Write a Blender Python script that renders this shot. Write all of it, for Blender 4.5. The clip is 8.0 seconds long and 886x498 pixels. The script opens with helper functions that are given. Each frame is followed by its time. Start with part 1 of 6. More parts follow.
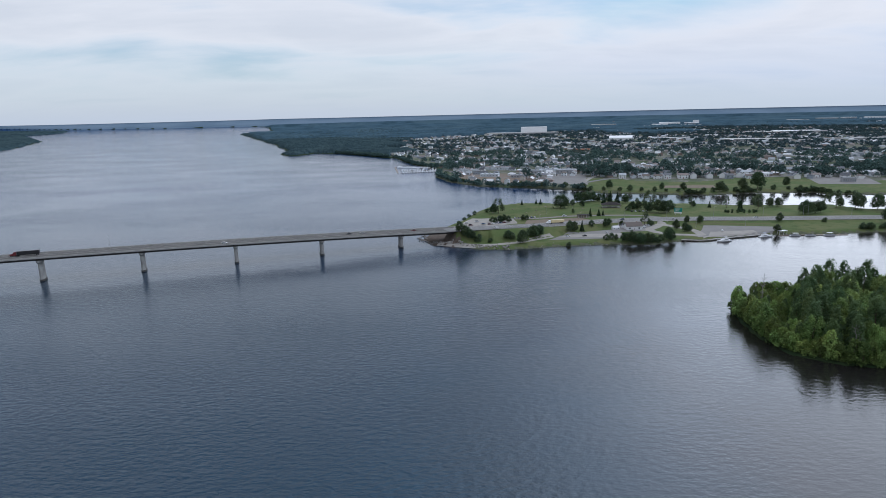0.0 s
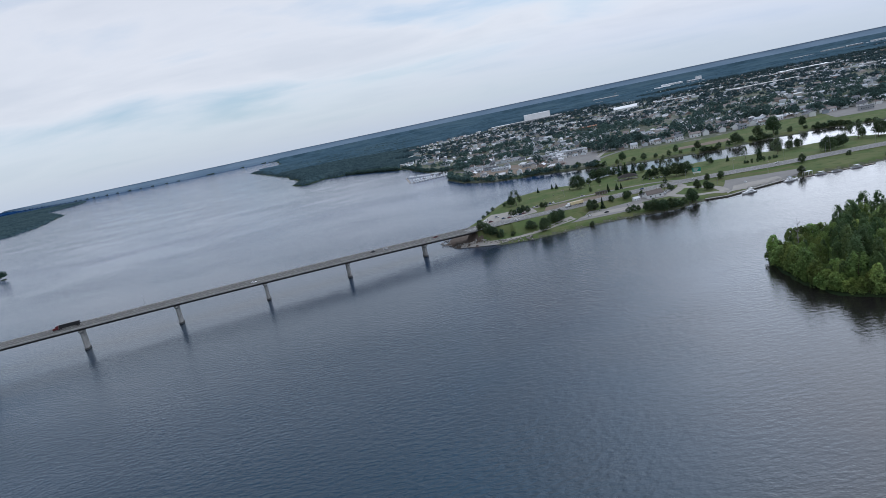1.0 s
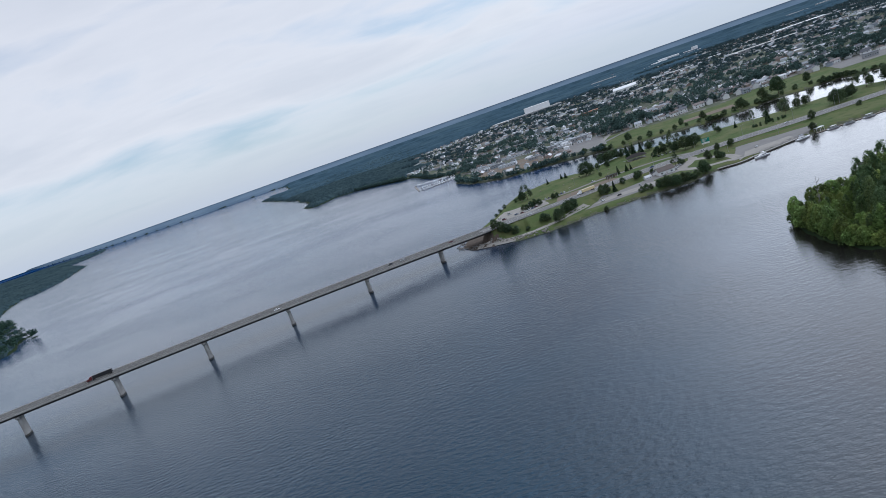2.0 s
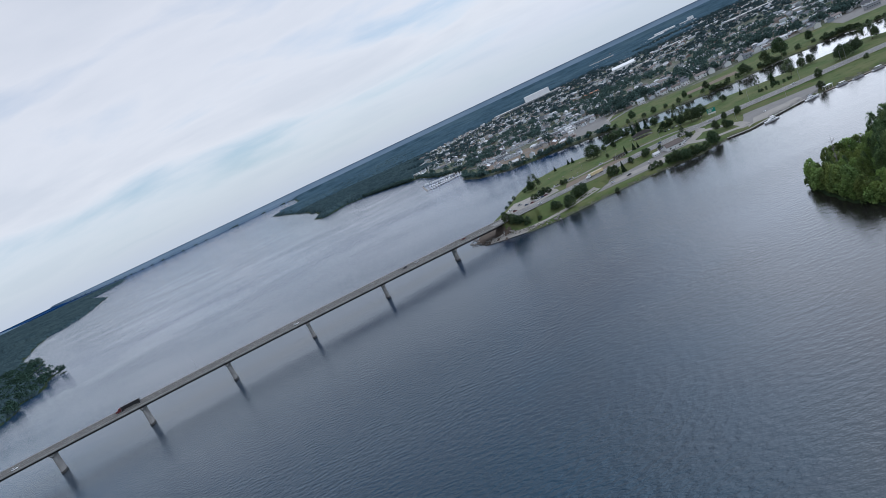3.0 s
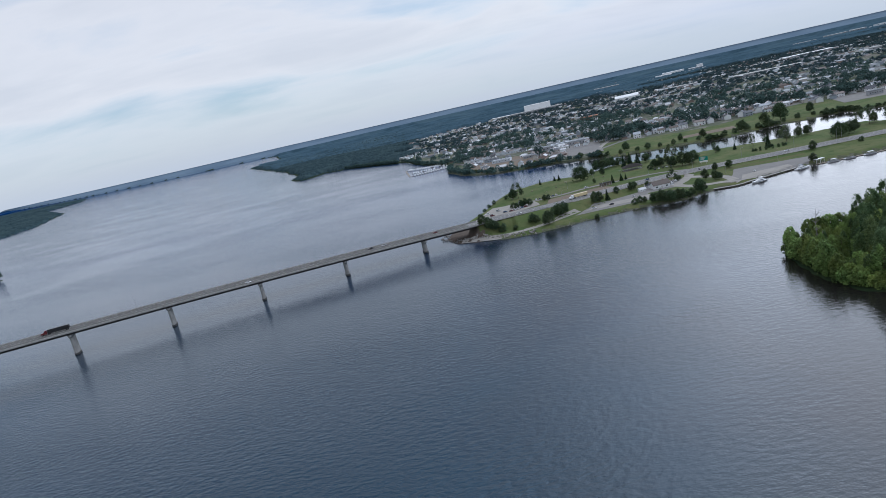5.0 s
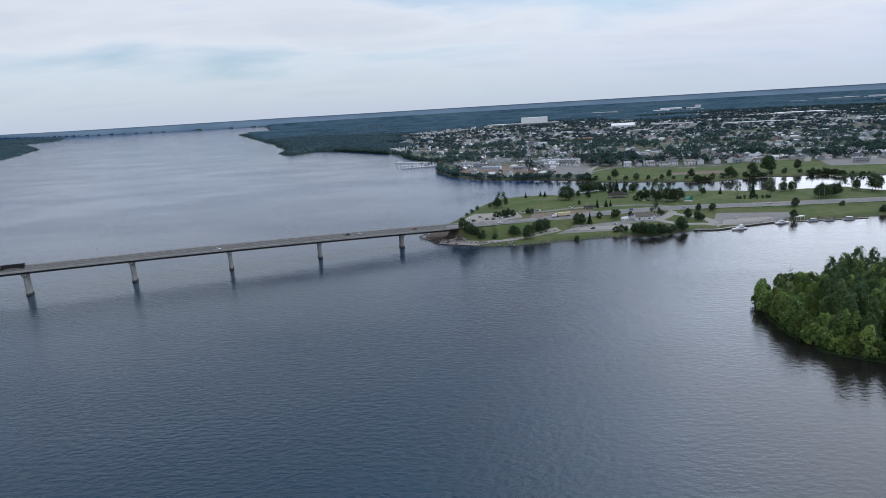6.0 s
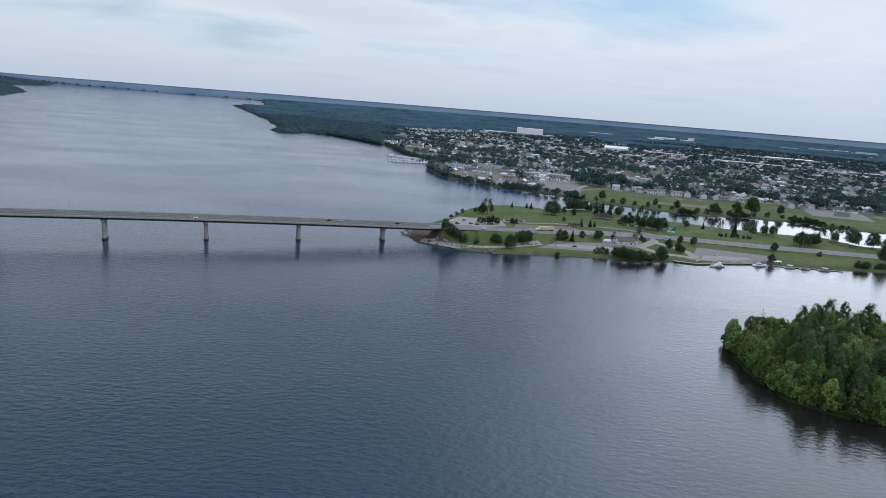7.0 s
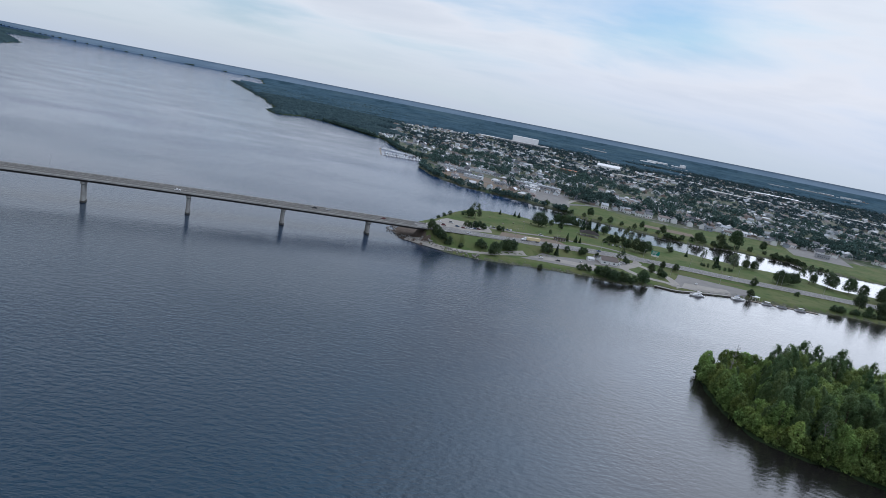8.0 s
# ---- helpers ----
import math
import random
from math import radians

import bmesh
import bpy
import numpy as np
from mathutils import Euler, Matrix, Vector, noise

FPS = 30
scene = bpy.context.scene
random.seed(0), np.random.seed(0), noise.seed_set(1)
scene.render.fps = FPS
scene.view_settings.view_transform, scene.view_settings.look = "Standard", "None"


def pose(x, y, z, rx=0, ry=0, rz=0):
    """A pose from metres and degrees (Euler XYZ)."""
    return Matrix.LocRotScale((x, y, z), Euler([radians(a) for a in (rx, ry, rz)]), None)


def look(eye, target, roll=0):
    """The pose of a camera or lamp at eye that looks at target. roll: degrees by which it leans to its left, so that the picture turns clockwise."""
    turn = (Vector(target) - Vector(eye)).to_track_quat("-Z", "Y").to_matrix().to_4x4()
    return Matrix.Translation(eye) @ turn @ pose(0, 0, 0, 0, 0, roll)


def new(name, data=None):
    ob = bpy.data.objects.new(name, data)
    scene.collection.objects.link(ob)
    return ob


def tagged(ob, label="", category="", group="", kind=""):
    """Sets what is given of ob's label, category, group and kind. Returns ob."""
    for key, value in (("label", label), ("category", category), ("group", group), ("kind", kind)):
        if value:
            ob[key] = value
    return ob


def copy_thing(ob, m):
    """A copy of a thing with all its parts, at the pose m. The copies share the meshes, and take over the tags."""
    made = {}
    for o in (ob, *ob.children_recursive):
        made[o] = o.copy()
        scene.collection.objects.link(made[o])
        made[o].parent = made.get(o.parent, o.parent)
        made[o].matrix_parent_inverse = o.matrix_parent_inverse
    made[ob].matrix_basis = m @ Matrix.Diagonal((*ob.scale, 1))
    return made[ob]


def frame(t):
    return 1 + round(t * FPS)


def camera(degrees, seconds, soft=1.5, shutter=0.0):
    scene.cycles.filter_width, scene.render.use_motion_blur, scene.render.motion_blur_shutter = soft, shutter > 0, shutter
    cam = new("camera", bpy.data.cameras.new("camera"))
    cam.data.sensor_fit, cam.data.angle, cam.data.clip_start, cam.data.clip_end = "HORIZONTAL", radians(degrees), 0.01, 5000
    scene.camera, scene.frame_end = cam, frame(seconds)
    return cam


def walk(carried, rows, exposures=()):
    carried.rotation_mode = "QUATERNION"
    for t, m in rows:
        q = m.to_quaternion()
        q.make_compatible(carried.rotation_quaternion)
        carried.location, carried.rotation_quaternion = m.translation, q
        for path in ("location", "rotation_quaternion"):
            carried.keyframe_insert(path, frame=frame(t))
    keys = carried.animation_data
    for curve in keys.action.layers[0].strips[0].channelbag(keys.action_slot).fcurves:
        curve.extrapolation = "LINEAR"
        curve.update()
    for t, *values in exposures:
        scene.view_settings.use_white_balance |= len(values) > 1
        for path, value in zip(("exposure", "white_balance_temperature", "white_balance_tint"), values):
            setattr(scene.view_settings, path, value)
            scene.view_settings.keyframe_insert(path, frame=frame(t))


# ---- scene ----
cam = camera(72.0, 8.0, soft=0.9)
# seconds, place in metres, then yaw, pitch and roll in degrees
ROWS = [
    (0.0, 0.01, 0.00, 120.00, -0.02, -12.65, -1.40),
    (0.5, -0.10, 0.05, 120.05, 1.24, -12.50, -7.03),
    (1.0, 0.20, 0.75, 120.35, 2.30, -12.10, -11.94),
    (1.5, 0.35, 1.75, 120.50, 3.10, -11.65, -16.14),
    (3.0, 1.60, 8.20, 120.45, 5.12, -11.04, -25.40),
    (3.5, 1.50, 10.60, 120.30, 5.63, -11.04, -27.66),
    (4.0, 1.45, 12.95, 119.85, 5.20, -11.58, -25.05),
    (4.5, 1.35, 15.60, 119.50, 3.93, -12.29, -18.79),
    (6.0, 0.85, 22.31, 118.78, 0.36, -13.20, -3.40),
    (6.5, 0.80, 24.58, 118.64, -0.65, -13.27, 0.78),
    (7.0, 0.80, 26.79, 118.50, -1.59, -13.28, 4.56),
    (7.5, 0.73, 28.95, 118.55, -2.42, -13.20, 7.99),
    (8.0, 0.56, 31.50, 118.65, -3.18, -13.12, 11.11),
]


def flown(x, y, z, yaw, pitch, roll):
    return pose(x, y, z, 0, 0, yaw) @ pose(0, 0, 0, 90 + pitch) @ pose(0, 0, 0, 0, 0, roll)


EXPOSURE, KELVIN = 0.15, 5200.0
walk(cam, [(t, flown(*row)) for t, *row in ROWS], exposures=[(0.0, EXPOSURE, KELVIN, 10.0), (8.0, EXPOSURE, KELVIN, 10.0)])

# ---- light ----
SUN_ELEVATION, SUN_BEARING = 40.0, 66.0  # bearing clockwise from +y
world = bpy.data.worlds.new("world")
scene.world = world
world.use_nodes = True
wn, wl = world.node_tree.nodes, world.node_tree.links
wn.clear()


def wnode(kind, **values):
    n = wn.new(kind)
    for key, value in values.items():
        n.inputs[key.replace("_", " ")].default_value = value
    return n


w_out, w_bg = wn.new("ShaderNodeOutputWorld"), wn.new("ShaderNodeBackground")
w_sky = wn.new("ShaderNodeTexSky")
w_sky.sky_type, w_sky.sun_disc = "NISHITA", False
w_sky.sun_elevation, w_sky.sun_rotation = radians(SUN_ELEVATION), radians(SUN_BEARING)
w_sky.air_density, w_sky.dust_density, w_sky.ozone_density = 1.0, 0.5, 1.0
w_co = wn.new("ShaderNodeTexCoord")
w_sep = wn.new("ShaderNodeSeparateXYZ")
wl.new(w_co.outputs["Generated"], w_sep.inputs[0])


def wmath(op, a, b=None, c=None):
    n = wn.new("ShaderNodeMath")
    n.operation = op
    for k, v in enumerate((a, b, c)):
        if v is None:
            continue
        if isinstance(v, (int, float)):
            n.inputs[k].default_value = v
        else:
            wl.new(v, n.inputs[k])
    return n.outputs[0]


# a flat cloud deck seen from below: the direction divided by its rise
rise = wmath("ADD", wmath("MAXIMUM", w_sep.outputs[2], 0.0), 0.16)
w_comb = wn.new("ShaderNodeCombineXYZ")
wl.new(wmath("DIVIDE", w_sep.outputs[0], rise), w_comb.inputs[0])
wl.new(wmath("DIVIDE", w_sep.outputs[1], rise), w_comb.inputs[1])
w_noise = wnode("ShaderNodeTexNoise", Scale=0.95, Detail=10.0, Roughness=0.52, Distortion=0.3)
w_map = wn.new("ShaderNodeMapping")
w_map.inputs["Location"].default_value = (1.7, 4.2, 0.0)
w_map.inputs["Rotation"].default_value = (0, 0, radians(12))
w_map.inputs["Scale"].default_value = (0.8, 1.25, 1.0)
wl.new(w_comb.outputs[0], w_map.inputs[0])
wl.new(w_map.outputs[0], w_noise.inputs["Vector"])
w_ramp = wn.new("ShaderNodeValToRGB")
w_ramp.color_ramp.elements[0].position, w_ramp.color_ramp.elements[1].position = 0.30, 0.52
wl.new(w_noise.outputs["Fac"], w_ramp.inputs[0])
# thick cloud is greyer than its thin, sunlit edges
w_thick = wn.new("ShaderNodeValToRGB")
w_thick.color_ramp.elements[0].position, w_thick.color_ramp.elements[1].position = 0.45, 0.66
w_thick.color_ramp.elements[0].color, w_thick.color_ramp.elements[1].color = (0.86, 0.755, 0.645, 1), (0.71, 0.64, 0.565, 1)
wl.new(w_noise.outputs["Fac"], w_thick.inputs[0])
# haze whitens the sky towards the horizon
haze = wmath("POWER", wmath("SUBTRACT", 1.0, wmath("MINIMUM", wmath("MAXIMUM", w_sep.outputs[2], 0.0), 1.0)), 6.0)
w_scale = wn.new("ShaderNodeMix")
w_scale.data_type, w_scale.blend_type = "RGBA", "MULTIPLY"
w_scale.inputs["Factor"].default_value = 1.0
wl.new(w_sky.outputs[0], w_scale.inputs["A"])
w_scale.inputs["B"].default_value = (0.100, 0.102, 0.092, 1)
w_hz = wn.new("ShaderNodeMix")
w_hz.data_type = "RGBA"
wl.new(wmath("MULTIPLY", haze, 0.92), w_hz.inputs["Factor"])
# high haze veils the bright sky round the sun
w_cap = wn.new("ShaderNodeMix")
w_cap.data_type, w_cap.blend_type = "RGBA", "DARKEN"
w_cap.inputs["Factor"].default_value = 1.0
wl.new(w_scale.outputs["Result"], w_cap.inputs["A"])
w_cap.inputs["B"].default_value = (0.60, 0.62, 0.64, 1)
wl.new(w_cap.outputs["Result"], w_hz.inputs["A"])
w_hz.inputs["B"].default_value = (0.56, 0.545, 0.525, 1)
w_mix = wn.new("ShaderNodeMix")
w_mix.data_type = "RGBA"
wl.new(wmath("MULTIPLY", wmath("MULTIPLY", w_ramp.outputs[0], 0.85), wmath("MINIMUM", wmath("MULTIPLY", wmath("MAXIMUM", w_sep.outputs[2], 0.0), 9.0), 1.0)), w_mix.inputs["Factor"])
wl.new(w_hz.outputs["Result"], w_mix.inputs["A"])
wl.new(w_thick.outputs[0], w_mix.inputs["B"])
# thin cloud glows round the veiled sun
_e, _b = radians(SUN_ELEVATION), radians(SUN_BEARING)
SUN_WAY = Vector((math.sin(_b) * math.cos(_e), math.cos(_b) * math.cos(_e), math.sin(_e)))
w_dot = wn.new("ShaderNodeVectorMath")
w_dot.operation = "DOT_PRODUCT"
wl.new(w_co.outputs["Generated"], w_dot.inputs[0])
w_dot.inputs[1].default_value = SUN_WAY
glow = wmath("MULTIPLY", wmath("POWER", wmath("MAXIMUM", w_dot.outputs["Value"], 0.0), 4.0), 0.06)
w_add = wn.new("ShaderNodeMix")
w_add.data_type, w_add.blend_type = "RGBA", "ADD"
w_add.inputs["Factor"].default_value = 1.0
w_glow = wn.new("ShaderNodeMix")
w_glow.data_type = "RGBA"
wl.new(glow, w_glow.inputs["Factor"])
w_glow.clamp_factor = False
w_glow.inputs["A"].default_value, w_glow.inputs["B"].default_value = (0, 0, 0, 1), (1.0, 0.92, 0.87, 1)
wl.new(w_mix.outputs["Result"], w_add.inputs["A"])
wl.new(w_glow.outputs["Result"], w_add.inputs["B"])
wl.new(w_add.outputs["Result"], w_bg.inputs[0])
w_bg.inputs[1].default_value = 1.0
wl.new(w_bg.outputs[0], w_out.inputs[0])

sun = new("sun", bpy.data.lights.new("sun", "SUN"))
sun.data.energy, sun.data.angle, sun.data.color = 1.85, radians(95), (1.0, 0.95, 0.88)
sun.matrix_world = look(SUN_WAY * 900, (0, 0, 0))

# ---- materials ----
class Mat:
    """A node material with one principled surface; the methods add variation."""

    def __init__(self, name, color, rough=0.8, metal=0.0, ior=1.45, spec=0.5):
        self.m = bpy.data.materials.new(name)
        self.m.use_nodes = True
        self.n, self.l = self.m.node_tree.nodes, self.m.node_tree.links
        self.b = self.n["Principled BSDF"]
        self.b.inputs["Base Color"].default_value = (*color, 1)
        self.b.inputs["Roughness"].default_value = rough
        self.b.inputs["Metallic"].default_value = metal
        self.b.inputs["IOR"].default_value = ior
        self.b.inputs["Specular IOR Level"].default_value = spec
        self.color, self.normal = None, None
        self.base = color

    def node(self, kind, **values):
        n = self.n.new(kind)
        for key, value in values.items():
            n.inputs[key.replace("_", " ")].default_value = value
        return n

    def coord(self, scale=(1, 1, 1), rot=0.0, space="Object"):
        c, m = self.n.new("ShaderNodeTexCoord"), self.n.new("ShaderNodeMapping")
        m.inputs["Scale"].default_value = scale
        m.inputs["Rotation"].default_value = (0, 0, rot)
        if space == "World":
            g = self.n.new("ShaderNodeNewGeometry")
            self.l.new(g.outputs["Position"], m.inputs[0])
        else:
            self.l.new(c.outputs[space], m.inputs[0])
        return m.outputs[0]

    def noise(self, scale, detail=4.0, rough=0.55, stretch=(1, 1, 1), rot=0.0, space="World"):
        t = self.node("ShaderNodeTexNoise", Scale=scale, Detail=detail, Roughness=rough)
        self.l.new(self.coord(stretch, rot, space), t.inputs["Vector"])
        return t.outputs["Fac"]

    def ramp(self, fac, lo, hi, a=0.0, b=1.0):
        r = self.n.new("ShaderNodeMapRange")
        r.inputs["From Min"].default_value, r.inputs["From Max"].default_value = lo, hi
        r.inputs["To Min"].default_value, r.inputs["To Max"].default_value = a, b
        self.l.new(fac, r.inputs["Value"])
        return r.outputs["Result"]

    def blend(self, fac, other):
        """Mix the colour so far with another one."""
        x = self.n.new("ShaderNodeMix")
        x.data_type = "RGBA"
        if isinstance(fac, (int, float)):
            x.inputs["Factor"].default_value = fac
        else:
            self.l.new(fac, x.inputs["Factor"])
        if self.color is None:
            x.inputs["A"].default_value = (*self.base, 1)
        else:
            self.l.new(self.color, x.inputs["A"])
        x.inputs["B"].default_value = (*other, 1)
        self.color = x.outputs["Result"]
        self.l.new(self.color, self.b.inputs["Base Color"])
        return self

    def vary(self, source="object", hue=0.02, value=0.3, sat=0.2):
        """Shift hue and value by Object Info's Random or by Random Per Island."""
        if source == "object":
            r = self.n.new("ShaderNodeObjectInfo").outputs["Random"]
        else:
            r = self.n.new("ShaderNodeNewGeometry").outputs["Random Per Island"]
        h = self.n.new("ShaderNodeHueSaturation")
        if self.color is None:
            h.inputs["Color"].default_value = (*self.base, 1)
        else:
            self.l.new(self.color, h.inputs["Color"])
        self.l.new(self.ramp(r, 0, 1, 0.5 - hue, 0.5 + hue), h.inputs["Hue"])
        w = self.node("ShaderNodeTexWhiteNoise")
        w.noise_dimensions = "1D"
        self.l.new(r, w.inputs["W"])
        self.l.new(self.ramp(w.outputs["Value"], 0, 1, 1 - value, 1 + value), h.inputs["Value"])
        h.inputs["Saturation"].default_value = 1.0
        self.color = h.outputs["Color"]
        self.l.new(self.color, self.b.inputs["Base Color"])
        return self

    def bump(self, fac, strength, distance):
        p = self.node("ShaderNodeBump", Strength=strength, Distance=distance)
        self.l.new(fac, p.inputs["Height"])
        if self.normal is not None:
            self.l.new(self.normal, p.inputs["Normal"])
        self.normal = p.outputs[0]
        self.l.new(self.normal, self.b.inputs["Normal"])
        return self

    def rough(self, fac, lo, hi):
        self.l.new(self.ramp(fac, 0.3, 0.7, lo, hi), self.b.inputs["Roughness"])
        return self


def weathered(name, color, rough, scale, dark=0.6, metal=0.0, bump=0.02):
    """A plain painted, cast or rendered surface with stains at two scales and a fine relief."""
    m = Mat(name, color, rough, metal, spec=0.5 if metal or rough < 0.6 else 0.15)
    d = tuple(c * dark for c in color)
    m.blend(m.ramp(m.noise(scale, 6), 0.42, 0.75, 0, 0.75), d)
    m.blend(m.ramp(m.noise(scale * 9, 4), 0.5, 0.8, 0, 0.4), tuple(min(1, c * 1.15) for c in color))
    if bump:
        m.bump(m.noise(scale * 14, 4), 0.35, bump)
    return m


M = {}


def foliage(name, color, hue=0.02, value=0.35, through_light=0.25, sunny=(1.5, 1.3, 1.0), gloss=0.12):
    m = Mat(name, color, 0.7, spec=gloss)
    m.blend(m.ramp(m.noise(0.09, 3), 0.4, 0.65, 0, 0.6), tuple(c * k for c, k in zip(color, sunny)))
    m.vary("island", hue * 0.6, value * 0.8)
    m.vary("object", hue, value * 0.6)
    tr = m.node("ShaderNodeBsdfTranslucent")
    mx = m.node("ShaderNodeMixShader", Fac=through_light)
    m.l.new(m.color, tr.inputs["Color"])
    m.l.new(m.b.outputs[0], mx.inputs[1])
    m.l.new(tr.outputs[0], mx.inputs[2])
    m.l.new(mx.outputs[0], m.n["Material Output"].inputs[0])
    return m.m


# water: long wind streaks change the roughness, ripples are relief
w = Mat("river_water", (0.005, 0.018, 0.038), 0.10, ior=1.56)
streak = w.noise(0.0045, 3, 0.5, (1.0, 1.9, 1.0), radians(-14))
w.rough(streak, 0.06, 0.12)
w.bump(w.noise(0.035, 3, 0.5, (1.0, 2.2, 1.0), radians(20)), 0.06, 2.0)
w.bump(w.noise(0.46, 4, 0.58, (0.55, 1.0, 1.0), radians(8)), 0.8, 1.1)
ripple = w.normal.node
# haze and reflected sky put into the base colour: bluer with distance
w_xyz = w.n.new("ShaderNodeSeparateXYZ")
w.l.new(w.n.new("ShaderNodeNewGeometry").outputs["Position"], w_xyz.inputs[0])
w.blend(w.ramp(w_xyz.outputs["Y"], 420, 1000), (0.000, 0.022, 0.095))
drift = w.n.new("ShaderNodeMath")
drift.operation = "MULTIPLY_ADD"
w.l.new(w.noise(0.008, 4), drift.inputs[0])
drift.inputs[1].default_value = 120.0
w.l.new(w_xyz.outputs["X"], drift.inputs[2])
reach_end = w.n.new("ShaderNodeMath")
reach_end.operation = "MULTIPLY"
w.l.new(w.ramp(drift.outputs[0], 45, 165), reach_end.inputs[0])
neutral_mask = w.n.new("ShaderNodeMath")
neutral_mask.operation = "MAXIMUM"
w.l.new(w.ramp(w_xyz.outputs["Y"], 550, 640, 1.0, 0.0), neutral_mask.inputs[0])
w.l.new(w.ramp(w_xyz.outputs["X"], 120, 190), neutral_mask.inputs[1])
w.l.new(neutral_mask.outputs[0], reach_end.inputs[1])
neutral_side = reach_end.outputs[0]
# near-neutral dark base off the island and the park
w.blend(neutral_side, (0.012, 0.011, 0.011))
# sky reflection tinted by place: blue in open reach, neutral off the park
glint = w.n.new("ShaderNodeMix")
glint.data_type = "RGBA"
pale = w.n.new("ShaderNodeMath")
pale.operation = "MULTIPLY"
w.l.new(neutral_side, pale.inputs[0])
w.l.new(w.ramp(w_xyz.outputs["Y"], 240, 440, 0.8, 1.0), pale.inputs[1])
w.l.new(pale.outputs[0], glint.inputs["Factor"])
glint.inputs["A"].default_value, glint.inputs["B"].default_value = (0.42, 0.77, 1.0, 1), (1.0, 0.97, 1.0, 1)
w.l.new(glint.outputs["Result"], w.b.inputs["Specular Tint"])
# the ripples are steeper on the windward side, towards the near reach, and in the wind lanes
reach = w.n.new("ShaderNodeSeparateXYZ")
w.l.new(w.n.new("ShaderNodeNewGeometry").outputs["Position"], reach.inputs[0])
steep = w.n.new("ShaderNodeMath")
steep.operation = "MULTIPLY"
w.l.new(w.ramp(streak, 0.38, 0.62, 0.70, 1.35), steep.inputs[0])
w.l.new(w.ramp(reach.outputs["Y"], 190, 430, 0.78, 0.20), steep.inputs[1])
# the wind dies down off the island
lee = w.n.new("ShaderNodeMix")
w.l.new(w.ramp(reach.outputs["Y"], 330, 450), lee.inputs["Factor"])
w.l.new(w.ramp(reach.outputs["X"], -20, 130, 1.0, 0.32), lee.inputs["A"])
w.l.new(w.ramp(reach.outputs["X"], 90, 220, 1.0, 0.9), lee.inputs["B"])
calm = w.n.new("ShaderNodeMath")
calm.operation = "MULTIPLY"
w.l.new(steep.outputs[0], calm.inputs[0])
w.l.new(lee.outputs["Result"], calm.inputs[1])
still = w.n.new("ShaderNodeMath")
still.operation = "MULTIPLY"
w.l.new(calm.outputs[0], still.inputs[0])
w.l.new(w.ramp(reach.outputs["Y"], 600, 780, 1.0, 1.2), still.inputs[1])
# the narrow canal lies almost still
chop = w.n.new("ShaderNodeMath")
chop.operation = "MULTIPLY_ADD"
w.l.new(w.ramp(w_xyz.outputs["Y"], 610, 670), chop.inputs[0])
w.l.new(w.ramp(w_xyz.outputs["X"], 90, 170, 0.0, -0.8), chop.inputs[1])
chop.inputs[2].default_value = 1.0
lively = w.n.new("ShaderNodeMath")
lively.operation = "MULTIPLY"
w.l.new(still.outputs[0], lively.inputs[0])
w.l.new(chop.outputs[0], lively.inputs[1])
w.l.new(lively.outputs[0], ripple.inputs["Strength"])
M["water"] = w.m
g = Mat("mown_grass", (0.078, 0.110, 0.038), 0.9, spec=0.08)
g.blend(g.ramp(g.noise(0.03, 6), 0.40, 0.62), (0.118, 0.128, 0.055))
g.blend(g.ramp(g.noise(0.11, 6), 0.52, 0.70, 0, 0.7), (0.040, 0.076, 0.020))
g.blend(g.ramp(g.noise(0.9, 4), 0.55, 0.75, 0, 0.5), (0.085, 0.080, 0.034))
g.bump(g.noise(1.6, 4), 0.6, 0.3)
M["grass"] = g.m
g = Mat("town_ground", (0.105, 0.112, 0.085), 0.92, spec=0.1)
g.blend(g.ramp(g.noise(0.02, 5), 0.45, 0.6), (0.060, 0.085, 0.042))
g.blend(g.ramp(g.noise(0.05, 5), 0.54, 0.62, 0, 0.9), (0.20, 0.19, 0.17))
M["town"] = g.m
g = Mat("woodland_floor", (0.018, 0.030, 0.014), 0.95, spec=0.05)
g.blend(g.ramp(g.noise(0.05, 6), 0.4, 0.65), (0.030, 0.045, 0.020))
g.bump(g.noise(0.2, 5), 0.8, 3.0)
M["woods"] = g.m
g = Mat("river_bank", (0.10, 0.105, 0.07), 0.9, spec=0.1)
g.blend(g.ramp(g.noise(0.5, 6), 0.42, 0.6), (0.06, 0.075, 0.035))
g.blend(g.ramp(g.noise(1.8, 3), 0.55, 0.7), (0.17, 0.16, 0.14))
g.bump(g.noise(1.3, 5), 0.9, 0.5)
M["bank"] = g.m
M["asphalt"] = weathered("grey_asphalt", (0.185, 0.183, 0.18), 0.88, 0.06, 0.75).m
M["deck_road"] = weathered("worn_bridge_asphalt", (0.115, 0.112, 0.106), 0.85, 0.09, 0.72).m
M["gravel"] = weathered("pale_gravel", (0.30, 0.285, 0.26), 0.92, 0.12, 0.75, bump=0.08).m
M["concrete"] = weathered("weathered_concrete", (0.36, 0.35, 0.33), 0.85, 0.22, 0.6).m
M["wet_concrete"] = weathered("wet_stained_concrete", (0.075, 0.07, 0.06), 0.6, 0.5, 0.6).m
M["rubble"] = weathered("brown_rubble_slope", (0.105, 0.085, 0.070), 0.95, 0.35, 0.45, bump=0.4).m
M["girder"] = weathered("dark_weathered_girder", (0.055, 0.052, 0.05), 0.7, 0.3, 0.6).m
M["line"] = weathered("worn_white_line", (0.62, 0.62, 0.58), 0.7, 0.8, 0.7, bump=0).m
